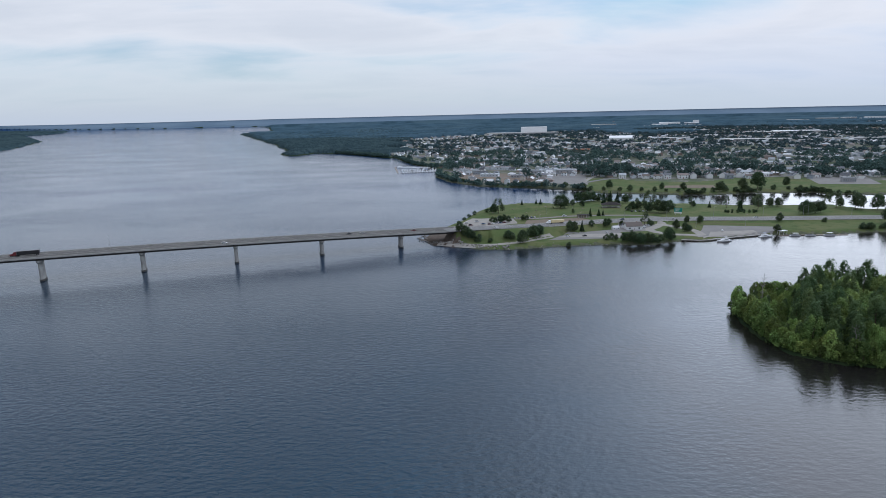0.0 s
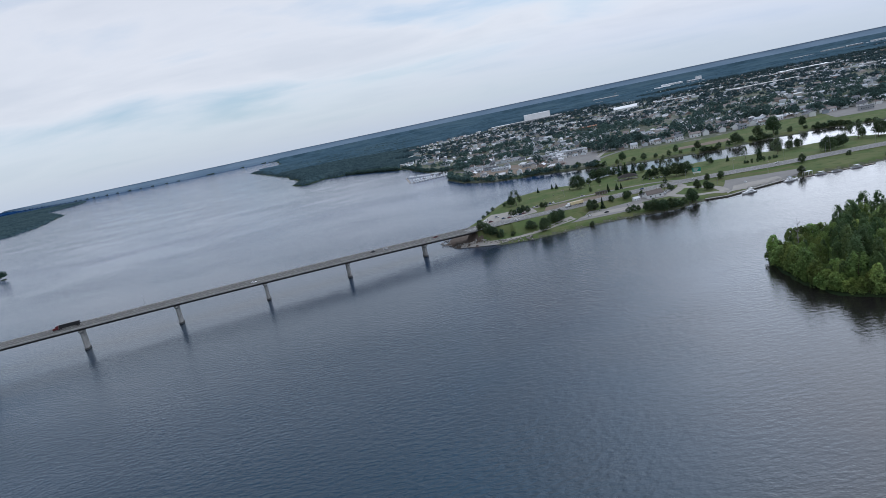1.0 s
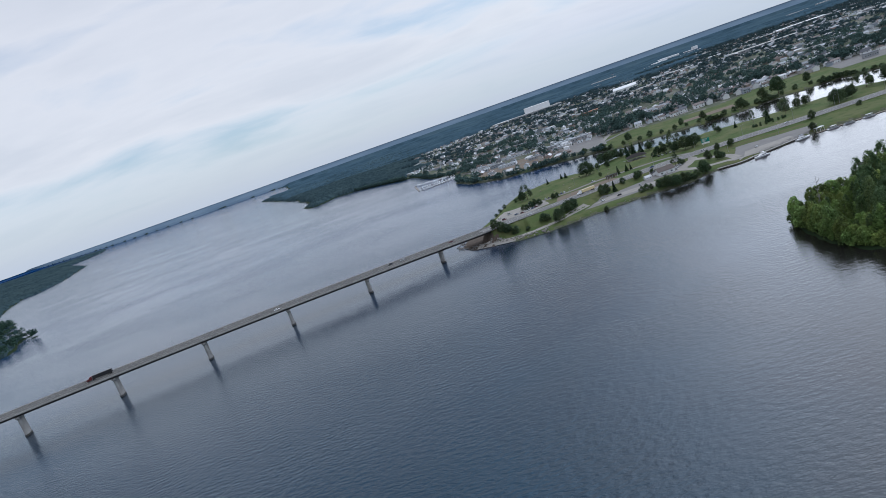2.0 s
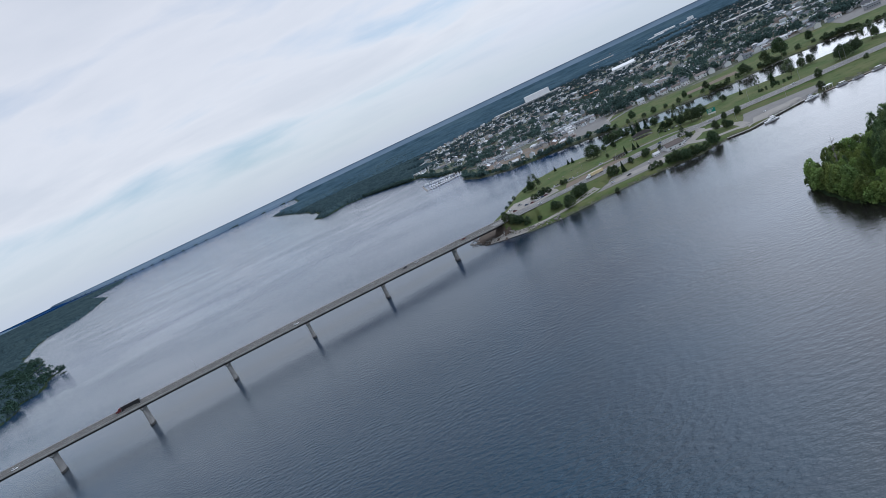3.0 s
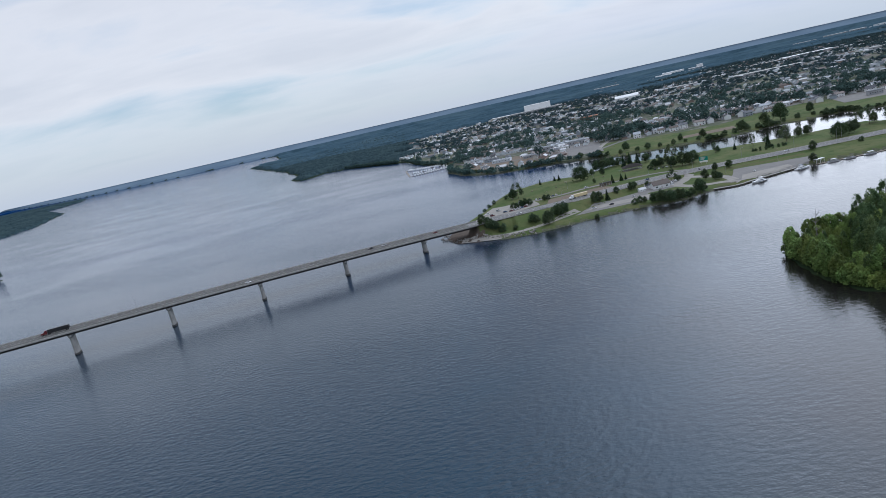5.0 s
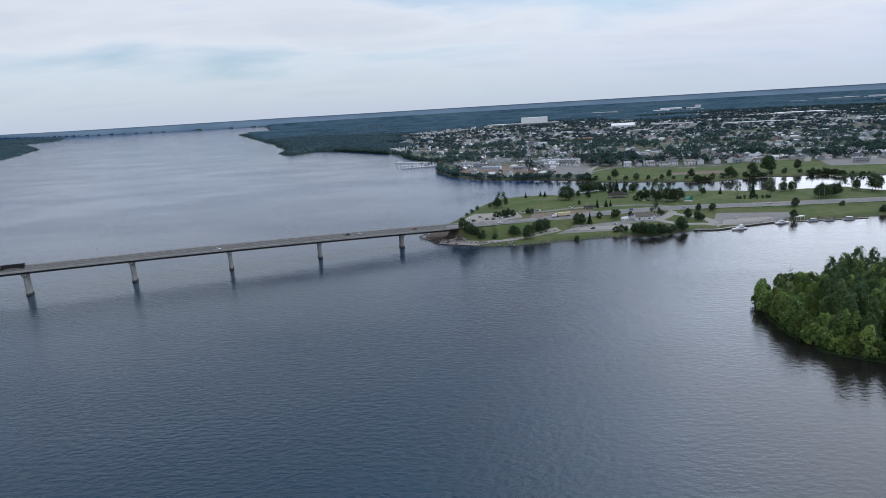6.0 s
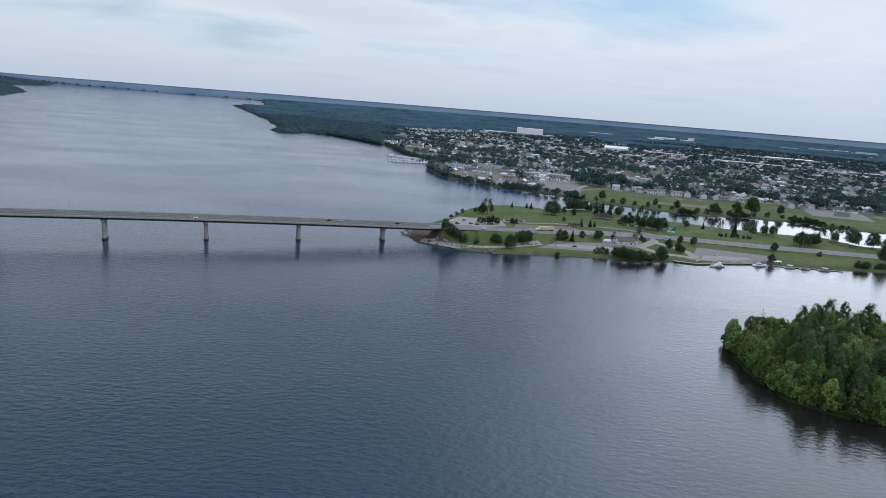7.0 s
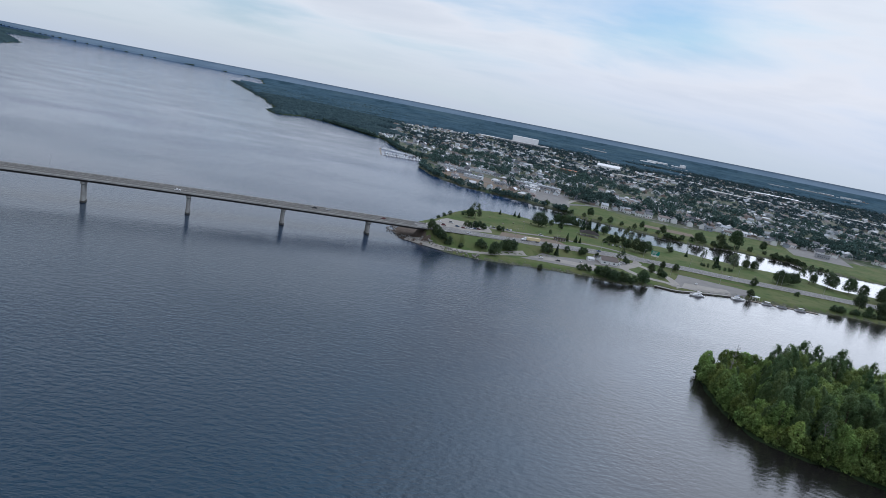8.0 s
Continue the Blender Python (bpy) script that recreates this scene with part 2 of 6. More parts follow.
M["rock"] = weathered("quarry_stone", (0.23, 0.22, 0.205), 0.9, 0.5, 0.5, bump=0.1).m
M["bark"] = weathered("grey_brown_bark", (0.13, 0.105, 0.08), 0.9, 1.2, 0.55, bump=0.04).m
M["leaf_island"] = foliage("broadleaf_leaves", (0.185, 0.265, 0.084), 0.014, 0.7, 0.45)
M["leaf_island_dark"] = foliage("dark_island_leaves", (0.092, 0.146, 0.064), 0.012, 0.5, 0.35)
M["leaf_park"] = foliage("dark_broadleaf_leaves", (0.056, 0.088, 0.046), 0.02, 0.3)
M["leaf_open"] = foliage("grey_green_open_leaves", (0.075, 0.105, 0.058), 0.02, 0.3)
M["leaf_conifer"] = foliage("spruce_needles", (0.022, 0.045, 0.022), 0.015, 0.25, 0.1)
# leaves of town and far town carry haze as added blue
M["leaf_town"] = foliage("hazed_town_leaves", (0.066, 0.104, 0.098), 0.015, 0.35, 0.3, (1.35, 1.3, 1.2), 0.0)
M["leaf_far"] = foliage("hazed_far_leaves", (0.064, 0.096, 0.106), 0.01, 0.12, 0.35, (1.2, 1.2, 1.2), 0.0)
M["leaf_shore"] = foliage("far_shore_wood_leaves", (0.042, 0.074, 0.056), 0.02, 0.2, 0.15, (1.3, 1.25, 1.1), 0.0)
# canopy green shifted to blue, standing in for haze over the capes
g = Mat("hazed_canopy_leaves", (0.044, 0.068, 0.076), 0.9, spec=0.0)
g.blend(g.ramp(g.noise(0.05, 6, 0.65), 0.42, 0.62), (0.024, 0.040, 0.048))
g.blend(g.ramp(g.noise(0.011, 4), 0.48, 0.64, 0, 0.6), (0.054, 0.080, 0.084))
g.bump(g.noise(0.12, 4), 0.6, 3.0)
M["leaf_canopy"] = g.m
# aerial haze put into the base colour of the distant woods
g = Mat("hazed_woods", (0.058, 0.097, 0.130), 0.95, spec=0.0)
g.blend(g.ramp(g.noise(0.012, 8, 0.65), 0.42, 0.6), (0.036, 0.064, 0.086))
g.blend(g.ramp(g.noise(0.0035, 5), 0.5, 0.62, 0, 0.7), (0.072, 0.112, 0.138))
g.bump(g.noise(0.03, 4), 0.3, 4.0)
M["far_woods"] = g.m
# paler blue still: haze painted into the farthest land
g = Mat("hazed_distance", (0.14, 0.188, 0.245), 0.95, spec=0.0)
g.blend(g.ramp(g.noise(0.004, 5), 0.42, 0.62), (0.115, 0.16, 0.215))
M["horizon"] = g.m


def part(name, me, material, parent=None, label=""):
    """Links a mesh as one object, under a thing or part where one is given."""
    if isinstance(me, bmesh.types.BMesh):
        bm, me = me, bpy.data.meshes.new(name)
        bm.to_mesh(me)
        bm.free()
    if material is not None and not me.materials:
        me.materials.append(material)
    ob = new(name, me)
    if parent is not None:
        ob.parent = parent
    if label:
        ob["label"] = label
    return ob


def mesh(name, verts, faces):
    me = bpy.data.meshes.new(name)
    me.from_pydata([tuple(map(float, v)) for v in verts], [], faces)
    me.update()
    return me


def empty(name, x=0, y=0, z=0, rz=0.0, label="", category="", group="", kind=""):
    e = new(name)
    e.empty_display_size = 0.5
    e.matrix_world = pose(x, y, z, 0, 0, rz)
    return tagged(e, label, category, group, kind)


def box(bm, x0, x1, y0, y1, z0, z1, bevel=0.0, taper=0.0):
    """A box in a bmesh, its top drawn in by taper and its edges bevelled."""
    vs = [bm.verts.new((x, y, z)) for z, t in ((z0, 0.0), (z1, taper)) for x, y in ((x0 + t, y0 + t), (x1 - t, y0 + t), (x1 - t, y1 - t), (x0 + t, y1 - t))]
    fs = [bm.faces.new([vs[i] for i in f]) for f in ((3, 2, 1, 0), (4, 5, 6, 7), (0, 1, 5, 4), (1, 2, 6, 5), (2, 3, 7, 6), (3, 0, 4, 7))]
    if bevel:
        bmesh.ops.bevel(bm, geom=list({e for f in fs for e in f.edges}), offset=bevel, segments=1, affect="EDGES")
    return bm


def boxes(*rows, bevel=0.0):
    bm = bmesh.new()
    for row in rows:
        box(bm, *row[:6], bevel=bevel, taper=row[6] if len(row) > 6 else 0.0)
    return bm


def rod(bm, a, b, r0, r1=None, n=8):
    """A tapered rod from a to b."""
    a, b = Vector(a), Vector(b)
    r1 = r0 if r1 is None else r1
    q = (b - a).to_track_quat("Z", "Y")
    rings = []
    for c, r in ((a, r0), (b, r1)):
        rings.append([bm.verts.new(c + q @ Vector((r * math.cos(2 * math.pi * k / n), r * math.sin(2 * math.pi * k / n), 0))) for k in range(n)])
    for k in range(n):
        bm.faces.new((rings[0][k], rings[0][(k + 1) % n], rings[1][(k + 1) % n], rings[1][k]))
    bm.faces.new(rings[0][::-1])
    bm.faces.new(rings[1])
    return bm


def loft(bm, sections):
    """A closed skin through rings of equal length."""
    rings = [[bm.verts.new(p) for p in s] for s in sections]
    n = len(rings[0])
    for a, b in zip(rings, rings[1:]):
        for k in range(n):
            bm.faces.new((a[k], a[(k + 1) % n], b[(k + 1) % n], b[k]))
    bm.faces.new(rings[0][::-1])
    bm.faces.new(rings[-1])
    return bm


# ---- the lie of the land ----
HORIZON, NEAR, SPREAD = 42000.0, 2400.0, 2400.0
EYE_HEIGHT, EARTH = 120.0, 2 * 7.43e6


def lay(x, y, h=0.0):
    """Plan to world. Past NEAR the plan is drawn together and lifted, so that the land reaches its horizon inside five kilometres."""
    d = math.hypot(x, y)
    if d <= NEAR:
        return (x, y, h)
    r = NEAR + SPREAD * (1 - math.exp(-(d - NEAR) / SPREAD))
    z = EYE_HEIGHT - r * (EYE_HEIGHT / d + (d - NEAR) ** 2 / d / EARTH) + h * r / d
    return (x * r / d, y * r / d, z)


def lay_all(x, y, h):
    d = np.maximum(np.hypot(x, y), 1e-6)
    r = np.where(d <= NEAR, d, NEAR + SPREAD * (1 - np.exp(-np.maximum(d - NEAR, 0) / SPREAD)))
    far = EYE_HEIGHT - r * (EYE_HEIGHT / d + np.maximum(d - NEAR, 0) ** 2 / d / EARTH) + h * r / d
    return x * r / d, y * r / d, np.where(d <= NEAR, h, far)


MAINLAND = [(760, 760), (640, 790), (520, 812), (512, 833), (448, 845), (366, 836), (317, 851), (260, 875), (222, 888), (204, 918), (158, 948),
            (107, 966), (63, 990), (19, 1056), (-11, 1158), (-6, 1245), (-12, 1322), (-52, 1419), (-67, 1455), (-122, 1672), (-213, 1791),
            (-317, 1927), (-405, 1990), (-433, 1892), (-483, 1885), (-503, 1960), (-569, 2269), (-673, 2546), (-932, 3206), (-1172, 3801),
            (-1455, 4499), (-1330, 4900), (-1900, 6900), (-2300, 7900), (-2935, 8123), (-3523, 8119), (-5205, 9135), (-6520, 10373), (-9500, 13500),
            (-45000, 60000), (60000, 60000), (60000, -2000), (2500, 300), (900, 690)]
PENINSULA = [(-19, 577), (-9, 549), (8, 541), (34, 529), (58, 524), (84, 529), (110, 534), (136, 536), (156, 536), (170, 532), (189, 530),
             (202, 538), (220, 543), (234, 539), (251, 544), (276, 552), (297, 557), (312, 561), (338, 560), (369, 559), (409, 562), (450, 556),
             (560, 530), (800, 440), (1500, 300), (1500, 420), (900, 640), (620, 670), (481, 684), (473, 702), (462, 726), (419, 724), (356, 734), (328, 748),
             (283, 760), (254, 780), (222, 795), (193, 800), (171, 784), (148, 778), (128, 791), (102, 790), (64, 777), (43, 734), (21, 671), (4, 639), (-10, 610)]
WEST_SHORE = [(-715, 740), (-733, 783), (-743, 830), (-770, 927), (-823, 1030), (-960, 1130), (-1046, 1245), (-1142, 1433), (-1429, 1709), (-1634, 2013),
              (-1900, 2463), (-1885, 2547), (-1979, 2872), (-2178, 3252), (-2500, 3900), (-3697, 5509), (-4018, 6633), (-4600, 7700), (-5200, 8000), (-9000, 11000),
              (-60000, 60000), (-60000, 0), (-3000, -200), (-1100, 200), (-800, 500)]
ISLETS = [(-848, 1078, 7), (-836, 1064, 5), (-908, 1132, 10), (-934, 1152, 7), (-1002, 1242, 13), (-806, 1036, 7), (-1080, 1320, 10)]
ISLAND = [(169, 328), (165, 307), (165, 295), (168, 284), (175, 274), (187, 265), (200, 259), (214, 251), (260, 232), (330, 262), (340, 330), (250, 372), (190, 364), (170, 347)]


def shore_distance(poly, x, y):
    """Metres inside (plus) or outside (minus) a shore line."""
    p = np.array(poly, float)
    q = np.roll(p, -1, 0)
    best, inside = np.full(x.shape, 1e18), np.zeros(x.shape, bool)
    for (ax, ay), (bx, by) in zip(p, q):
        ex, ey = bx - ax, by - ay
        t = np.clip(((x - ax) * ex + (y - ay) * ey) / (ex * ex + ey * ey), 0, 1)
        best = np.minimum(best, (x - ax - t * ex) ** 2 + (y - ay - t * ey) ** 2)
        if ay != by:
            inside ^= ((ay > y) != (by > y)) & (x < ax + (y - ay) * ex / ey)
    return np.where(inside, 1, -1) * np.sqrt(best)


def wobble(x, y, size):
    """Cheap smooth noise of about -1 to 1."""
    u, v = x / size, y / size
    return (np.sin(u * 1.7 + 1.3 * np.sin(v * 1.1)) + np.sin(v * 2.1 + 1.7 * np.sin(u * 0.9 + 2.0)) + np.sin((u + v) * 1.3 + 0.7) * 0.8) / 2.8


# the causeway road: plan and height of its middle line
BRIDGE_START, BRIDGE_WAY = (-311.0, 459.0), (0.9528, 0.3036)


def deck_height(s):
    return 19.3 - 0.008 * s - 3.9e-5 * s * s if s > -100 else 19.7


def on_bridge(s, side=0.0, h=0.0):
    return (BRIDGE_START[0] + BRIDGE_WAY[0] * s - BRIDGE_WAY[1] * (side + 1.0), BRIDGE_START[1] + BRIDGE_WAY[1] * s + BRIDGE_WAY[0] * (side + 1.0), deck_height(s) + h)


ROAD = [(3, 559, 12.4), (45, 573, 11.2), (100, 592, 9.0), (150, 611, 7.2), (195, 625, 5.8), (235, 630, 5.0), (275, 629.5, 4.6), (335, 623, 4.4), (430, 617, 4.2), (560, 600, 4.2), (900, 520, 4.2), (1500, 360, 4.2)]


def along(points, step):
    """Points every few metres on a smooth line through the given ones."""
    p = np.array(points, float)
    out = []
    for k in range(len(p) - 1):
        a, b, c, d = p[max(k - 1, 0)], p[k], p[k + 1], p[min(k + 2, len(p) - 1)]
        n = max(1, int(np.linalg.norm((c - b)[:2]) / step))
        for t in np.arange(n) / n:
            out.append(0.5 * (2 * b + (c - a) * t + (2 * a - 5 * b + 4 * c - d) * t * t + (3 * b - a - 3 * c + d) * t ** 3))
    out.append(p[-1])
    return np.array(out)


ROAD_LINE = along(ROAD, 6.0)


def heights(x, y):
    """Ground height over plan arrays, and which shore each point belongs to."""
    inner = (np.abs(x) < 2600) & (y < 4000)
    w = 4.0 * wobble(x, y, 9.0) + 3.0 * wobble(y, x, 3.1)
    sd_m = shore_distance(MAINLAND, x, y)
    sd_m = sd_m + np.where(np.hypot(x, y) > 1700, 12 * wobble(x, y, 60.0), 0) + w * 0.8
    sd_p = shore_distance(PENINSULA, x, y) + w * 0.25
    sd_i = shore_distance(ISLAND, x, y) + w * 0.5
    sd_w = shore_distance(WEST_SHORE, x, y) + w + 18 * wobble(x, y, 34.0)
    for ax, ay, ar in ISLETS:
        sd_w = np.maximum(sd_w, ar - np.hypot(x - ax, y - ay) + 0.3 * w)
    z = np.full(x.shape, -6.0)
    z = np.maximum(z, np.clip(sd_m * 0.35, -6, 2.6) + np.clip(sd_m - 60, 0, 1200) * 0.004 + np.where(np.hypot(x, y) > 7400, np.clip(sd_m * 0.2, 0, 22), 0))
    z = np.maximum(z, np.clip(sd_p * 0.45, -6, 2.4) + np.clip(sd_p - 20, 0, 60) * 0.02)
    z = np.maximum(z, np.clip(sd_i * 0.35, -6, 0.9))
    z = np.maximum(z, np.clip(sd_w * 0.25, -6, 2.0) + np.where(np.hypot(x, y) > 3500, np.clip(sd_w * 0.04, 0, 14), 0))
    # hazy hills beyond the head of the river
    far, turn_ = np.hypot(x, y), np.degrees(np.arctan2(x, y))
    hill = 50 * np.exp(-((turn_ + 39) / 6) ** 2) + 14 * np.exp(-((turn_ + 14) / 3) ** 2)
    z = np.where(z > 0, z + hill * np.clip((far - 12000) / 8000, 0, 1) * (0.85 + 0.15 * wobble(x, y, 900.0)), z)
    # embankment under the causeway road
    near = (sd_p > -30) & (x < 1000)
    if near.any():
        px, py = x[near], y[near]
        best, top = np.full(px.shape, 1e9), np.zeros(px.shape)
        for ax, ay, az in ROAD_LINE:
            d = np.hypot(px - ax, py - ay)
            top = np.where(d < best, az, top)
            best = np.minimum(best, d)
        wide = np.where(px < 60, 9.8, 11.8)
        bank = np.where(best < wide, top - 0.12, top - 0.12 - (best - wide) * np.where(px < 45, 1.1, 0.42))
        s_ = (px - BRIDGE_START[0]) * BRIDGE_WAY[0] + (py - BRIDGE_START[1]) * BRIDGE_WAY[1]
        bank = bank - np.maximum(338 - s_, 0) * 1.3
        z[near] = np.maximum(z[near], np.where(sd_p[near] > -6, bank, -6))
    return z, sd_m, sd_p, sd_i, sd_w


def ground_at(x, y):
    return float(heights(np.array([float(x)]), np.array([float(y)]))[0][0])


def ground_sheet():
    """One sheet from under the camera to the horizon, fine where the camera looks."""
    bearings = np.radians(np.r_[np.arange(-180, -52, 4.0), np.arange(-52, -40, 0.5), np.arange(-40, 50, 0.16), np.arange(50, 62, 0.6), np.arange(62, 180, 4.0)])
    radii = np.r_[0.02, 60, 120, 180, np.geomspace(220, 2400, 330), np.geomspace(2420, HORIZON, 110)]
    b, r = np.meshgrid(bearings, radii)
    x, y = np.sin(b) * r, np.cos(b) * r
    z, sm, sp, si, sw = heights(x.ravel(), y.ravel())
    X, Y, Z = lay_all(x.ravel(), y.ravel(), z)
    nb, nr = len(bearings), len(radii)
    i, j = np.meshgrid(np.arange(nr - 1), np.arange(nb))
    a, c = i * nb + j, i * nb + (j + 1) % nb
    quads = np.stack([a, c, c + nb, a + nb], -1).reshape(-1, 4)
    me = bpy.data.meshes.new("ground")
    me.vertices.add(len(X))
    me.vertices.foreach_set("co", np.stack([X, Y, Z], 1).ravel())
    me.loops.add(quads.size)
    me.loops.foreach_set("vertex_index", quads.ravel().astype(np.int32))
    me.polygons.add(len(quads))
    me.polygons.foreach_set("loop_start", np.arange(0, quads.size, 4, dtype=np.int32))
    me.polygons.foreach_set("loop_total", np.full(len(quads), 4, np.int32))
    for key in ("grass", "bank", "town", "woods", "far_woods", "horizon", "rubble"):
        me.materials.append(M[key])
    qx, qy, qz = (v[quads].mean(1) for v in (x.ravel(), y.ravel(), z))
    qd, qp, qm, qi, qw = np.hypot(qx, qy), sp[quads].mean(1), sm[quads].mean(1), si[quads].mean(1), sw[quads].mean(1)
    kind = np.zeros(len(quads), np.int32)
    kind[(qm > 0)] = 2
    kind[(qm > 0) & (qm < 150 + 30 * wobble(qx, qy, 60)) & (qx > 225) & (qy < 1060)] = 0
    kind[(qw > -60) | (qi > -6)] = 3
    kind[(qm > 0) & ((qx < -140) & (qy > 1700))] = 3
    # painted haze by distance: bluer, then paler land colours
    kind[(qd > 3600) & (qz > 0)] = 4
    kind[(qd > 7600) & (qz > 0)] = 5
    kind[(qz < 1.1) & (qi < -15) & (qw < -15) & (qd < 1300)] = 1
    kind[(qz < 2.2) & (qd > 1300) & (qz > -3)] = 3
    kind[(qp > -12) & (qx < 14 + 4 * wobble(qx, qy, 5.0)) & (qy < 600)] = 6
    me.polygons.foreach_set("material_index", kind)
    me.polygons.foreach_set("use_smooth", np.ones(len(quads), bool))
    me.update(calc_edges=True)
    return tagged(part("ground", me, None), "grassy river banks and wooded land reaching the horizon", "ground", kind="structure")


def water_sheet():
    bearings = np.radians(np.r_[np.arange(-180, -60, 6.0), np.arange(-60, 60, 1.0), np.arange(60, 180, 6.0)])
    radii = np.r_[0.02, 60, 150, 300, 600, 1000, 1500, 2000, np.geomspace(2400, HORIZON, 70)]
    b, r = np.meshgrid(bearings, radii)
    X, Y, Z = lay_all((np.sin(b) * r).ravel(), (np.cos(b) * r).ravel(), np.zeros(b.size))
    nb = len(bearings)
    faces = [(i * nb + j, i * nb + (j + 1) % nb, (i + 1) * nb + (j + 1) % nb, (i + 1) * nb + j) for i in range(len(radii) - 1) for j in range(nb)]
    me = mesh("water", np.stack([X, Y, Z], 1), faces)
    me.polygons.foreach_set("use_smooth", np.ones(len(faces), bool))
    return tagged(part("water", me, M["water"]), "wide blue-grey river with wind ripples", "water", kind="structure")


ground_sheet()
water_sheet()

# ---- the bridge ----
def swept(line, profile, name):
    """A profile of (side, height) swept along (x, y, z) points."""
    p = np.array(line, float)
    verts, n = [], len(profile)
    for k in range(len(p)):
        a, b = p[max(k - 1, 0)], p[min(k + 1, len(p) - 1)]
        t = (b - a)[:2] / np.linalg.norm((b - a)[:2])
        for side, h in profile:
            verts.append((p[k][0] - t[1] * side, p[k][1] + t[0] * side, p[k][2] + h))
    faces = [(k * n + i, k * n + (i + 1) % n, (k + 1) * n + (i + 1) % n, (k + 1) * n + i) for k in range(len(p) - 1) for i in range(n)]
    faces += [tuple(range(n))[::-1], tuple((len(p) - 1) * n + i for i in range(n))]
    return mesh(name, verts, faces)


def strip(line, lo, hi, name):
    p = np.array(line, float)
    verts = []
    for k in range(len(p)):
        a, b = p[max(k - 1, 0)], p[min(k + 1, len(p) - 1)]
        t = (b - a)[:2] / np.linalg.norm((b - a)[:2])
        for side in (lo, hi):
            verts.append((p[k][0] - t[1] * side, p[k][1] + t[0] * side, p[k][2]))
    return mesh(name, verts, [(2 * k, 2 * k + 2, 2 * k + 3, 2 * k + 1) for k in range(len(p) - 1)])


SPAN, FIRST, LAST = 71.6, -8, 5
bridge = empty("bridge", *on_bridge(335.0)[:2], 0, label="long two-lane concrete road bridge on wall piers across the river", category="bridge")


def under(ob, thing):
    """Parent while keeping the place."""
    ob.parent = thing
    ob.matrix_parent_inverse = thing.matrix_world.inverted()
    return ob


NEAR_EDGE, FAR_EDGE = -8.5, 10.6
for k in range(FIRST, LAST):
    s0, s1 = k * SPAN, (k + 1) * SPAN
    if k == LAST - 1:
        s1 = 342.0
    line = [on_bridge(s) for s in np.linspace(s0 + 0.03, s1 - 0.03, 9)]
    under(part("deck", swept(line, [(NEAR_EDGE, -0.05), (NEAR_EDGE, -0.75), (NEAR_EDGE + 1.2, -0.95), (FAR_EDGE - 1.2, -0.95), (FAR_EDGE, -0.75), (FAR_EDGE, -0.05)], "deck"), M["concrete"], label="pale concrete deck slab"), bridge)
    under(part("road_surface", strip([(x, y, z - 0.02) for x, y, z in line], NEAR_EDGE + 0.5, FAR_EDGE - 0.5, "road_surface"), M["deck_road"], label="worn grey asphalt"), bridge)
    for side in (-5.4, -1.9, 1.9, 5.4):
        under(part("girder", swept([(x, y, z) for x, y, z in line], [(side - 0.35, -0.96), (side - 0.35, -2.7), (side + 0.35, -2.7), (side + 0.35, -0.96)], "girder"), M["girder"], label="dark girder"), bridge)
    for side, tall in ((NEAR_EDGE + 0.22, 0.55), (FAR_EDGE - 0.22, 1.0)):
        under(part("parapet", swept(line, [(side - 0.2, -0.04), (side - 0.14, tall), (side + 0.14, tall), (side + 0.2, -0.04)], "parapet"), M["concrete"]), bridge)
    for side in (-5.4, 0.9, 7.2):
        under(part("edge_line", strip([(x, y, z + 0.004) for x, y, z in line], side - 0.1, side + 0.1, "edge_line"), M["line"]), bridge)


def pier(s):
    """A wall pier with rounded ends, a wider cap and a foot at the water."""
    x, y, z = on_bridge(s)
    top = z - 2.75
    out = []

    def oval(hx, hy, h):
        return [
            (sx * hx, sy * (hy - hx), h) if abs(c) > 0.9 else (sx * hx * 0.7, sy * (hy - 0.3 * hx), h) if abs(c) > 0.5 else (sx * hx * 0.15, sy * hy, h)
            for sx, sy, c in ((1, -1, 1), (1, 1, 1), (1, 1, 0.7), (1, 1, 0), (-1, 1, 0), (-1, 1, 0.7), (-1, 1, 1), (-1, -1, 1), (-1, -1, 0.7), (-1, -1, 0), (1, -1, 0), (1, -1, 0.7))]

    stem = loft(bmesh.new(), [oval(1.5, 4.7, 1.3), oval(1.35, 4.6, top - 2.6)])
    foot = loft(bmesh.new(), [oval(1.85, 5.1, -5), oval(1.85, 5.1, 0.9), oval(1.5, 4.75, 1.3)])
    cap = loft(bmesh.new(), [oval(1.40, 4.7, top - 2.6), oval(1.75, 6.9, top - 1.3), oval(1.75, 6.9, top)])
    out.append(part("pier", stem, M["concrete"], label="stained concrete wall pier"))
    out.append(part("pier_cap", cap, M["concrete"]))
    out.append(part("pier_foot", foot, M["wet_concrete"], label="dark waterline foot"))
    turn = math.degrees(math.atan2(BRIDGE_WAY[1], BRIDGE_WAY[0]))
    out[0].matrix_world = pose(x, y, 0, 0, 0, turn)
    out[1].parent = out[2].parent = out[0]
    for side in (-5.4, -1.9, 1.9, 5.4):
        b = part("bearing", boxes((-0.4, 0.4, side - 0.4, side + 0.4, top, top + 0.06), bevel=0.02), M["girder"], out[0])
    bpy.context.view_layer.update()
    under(out[0], bridge)


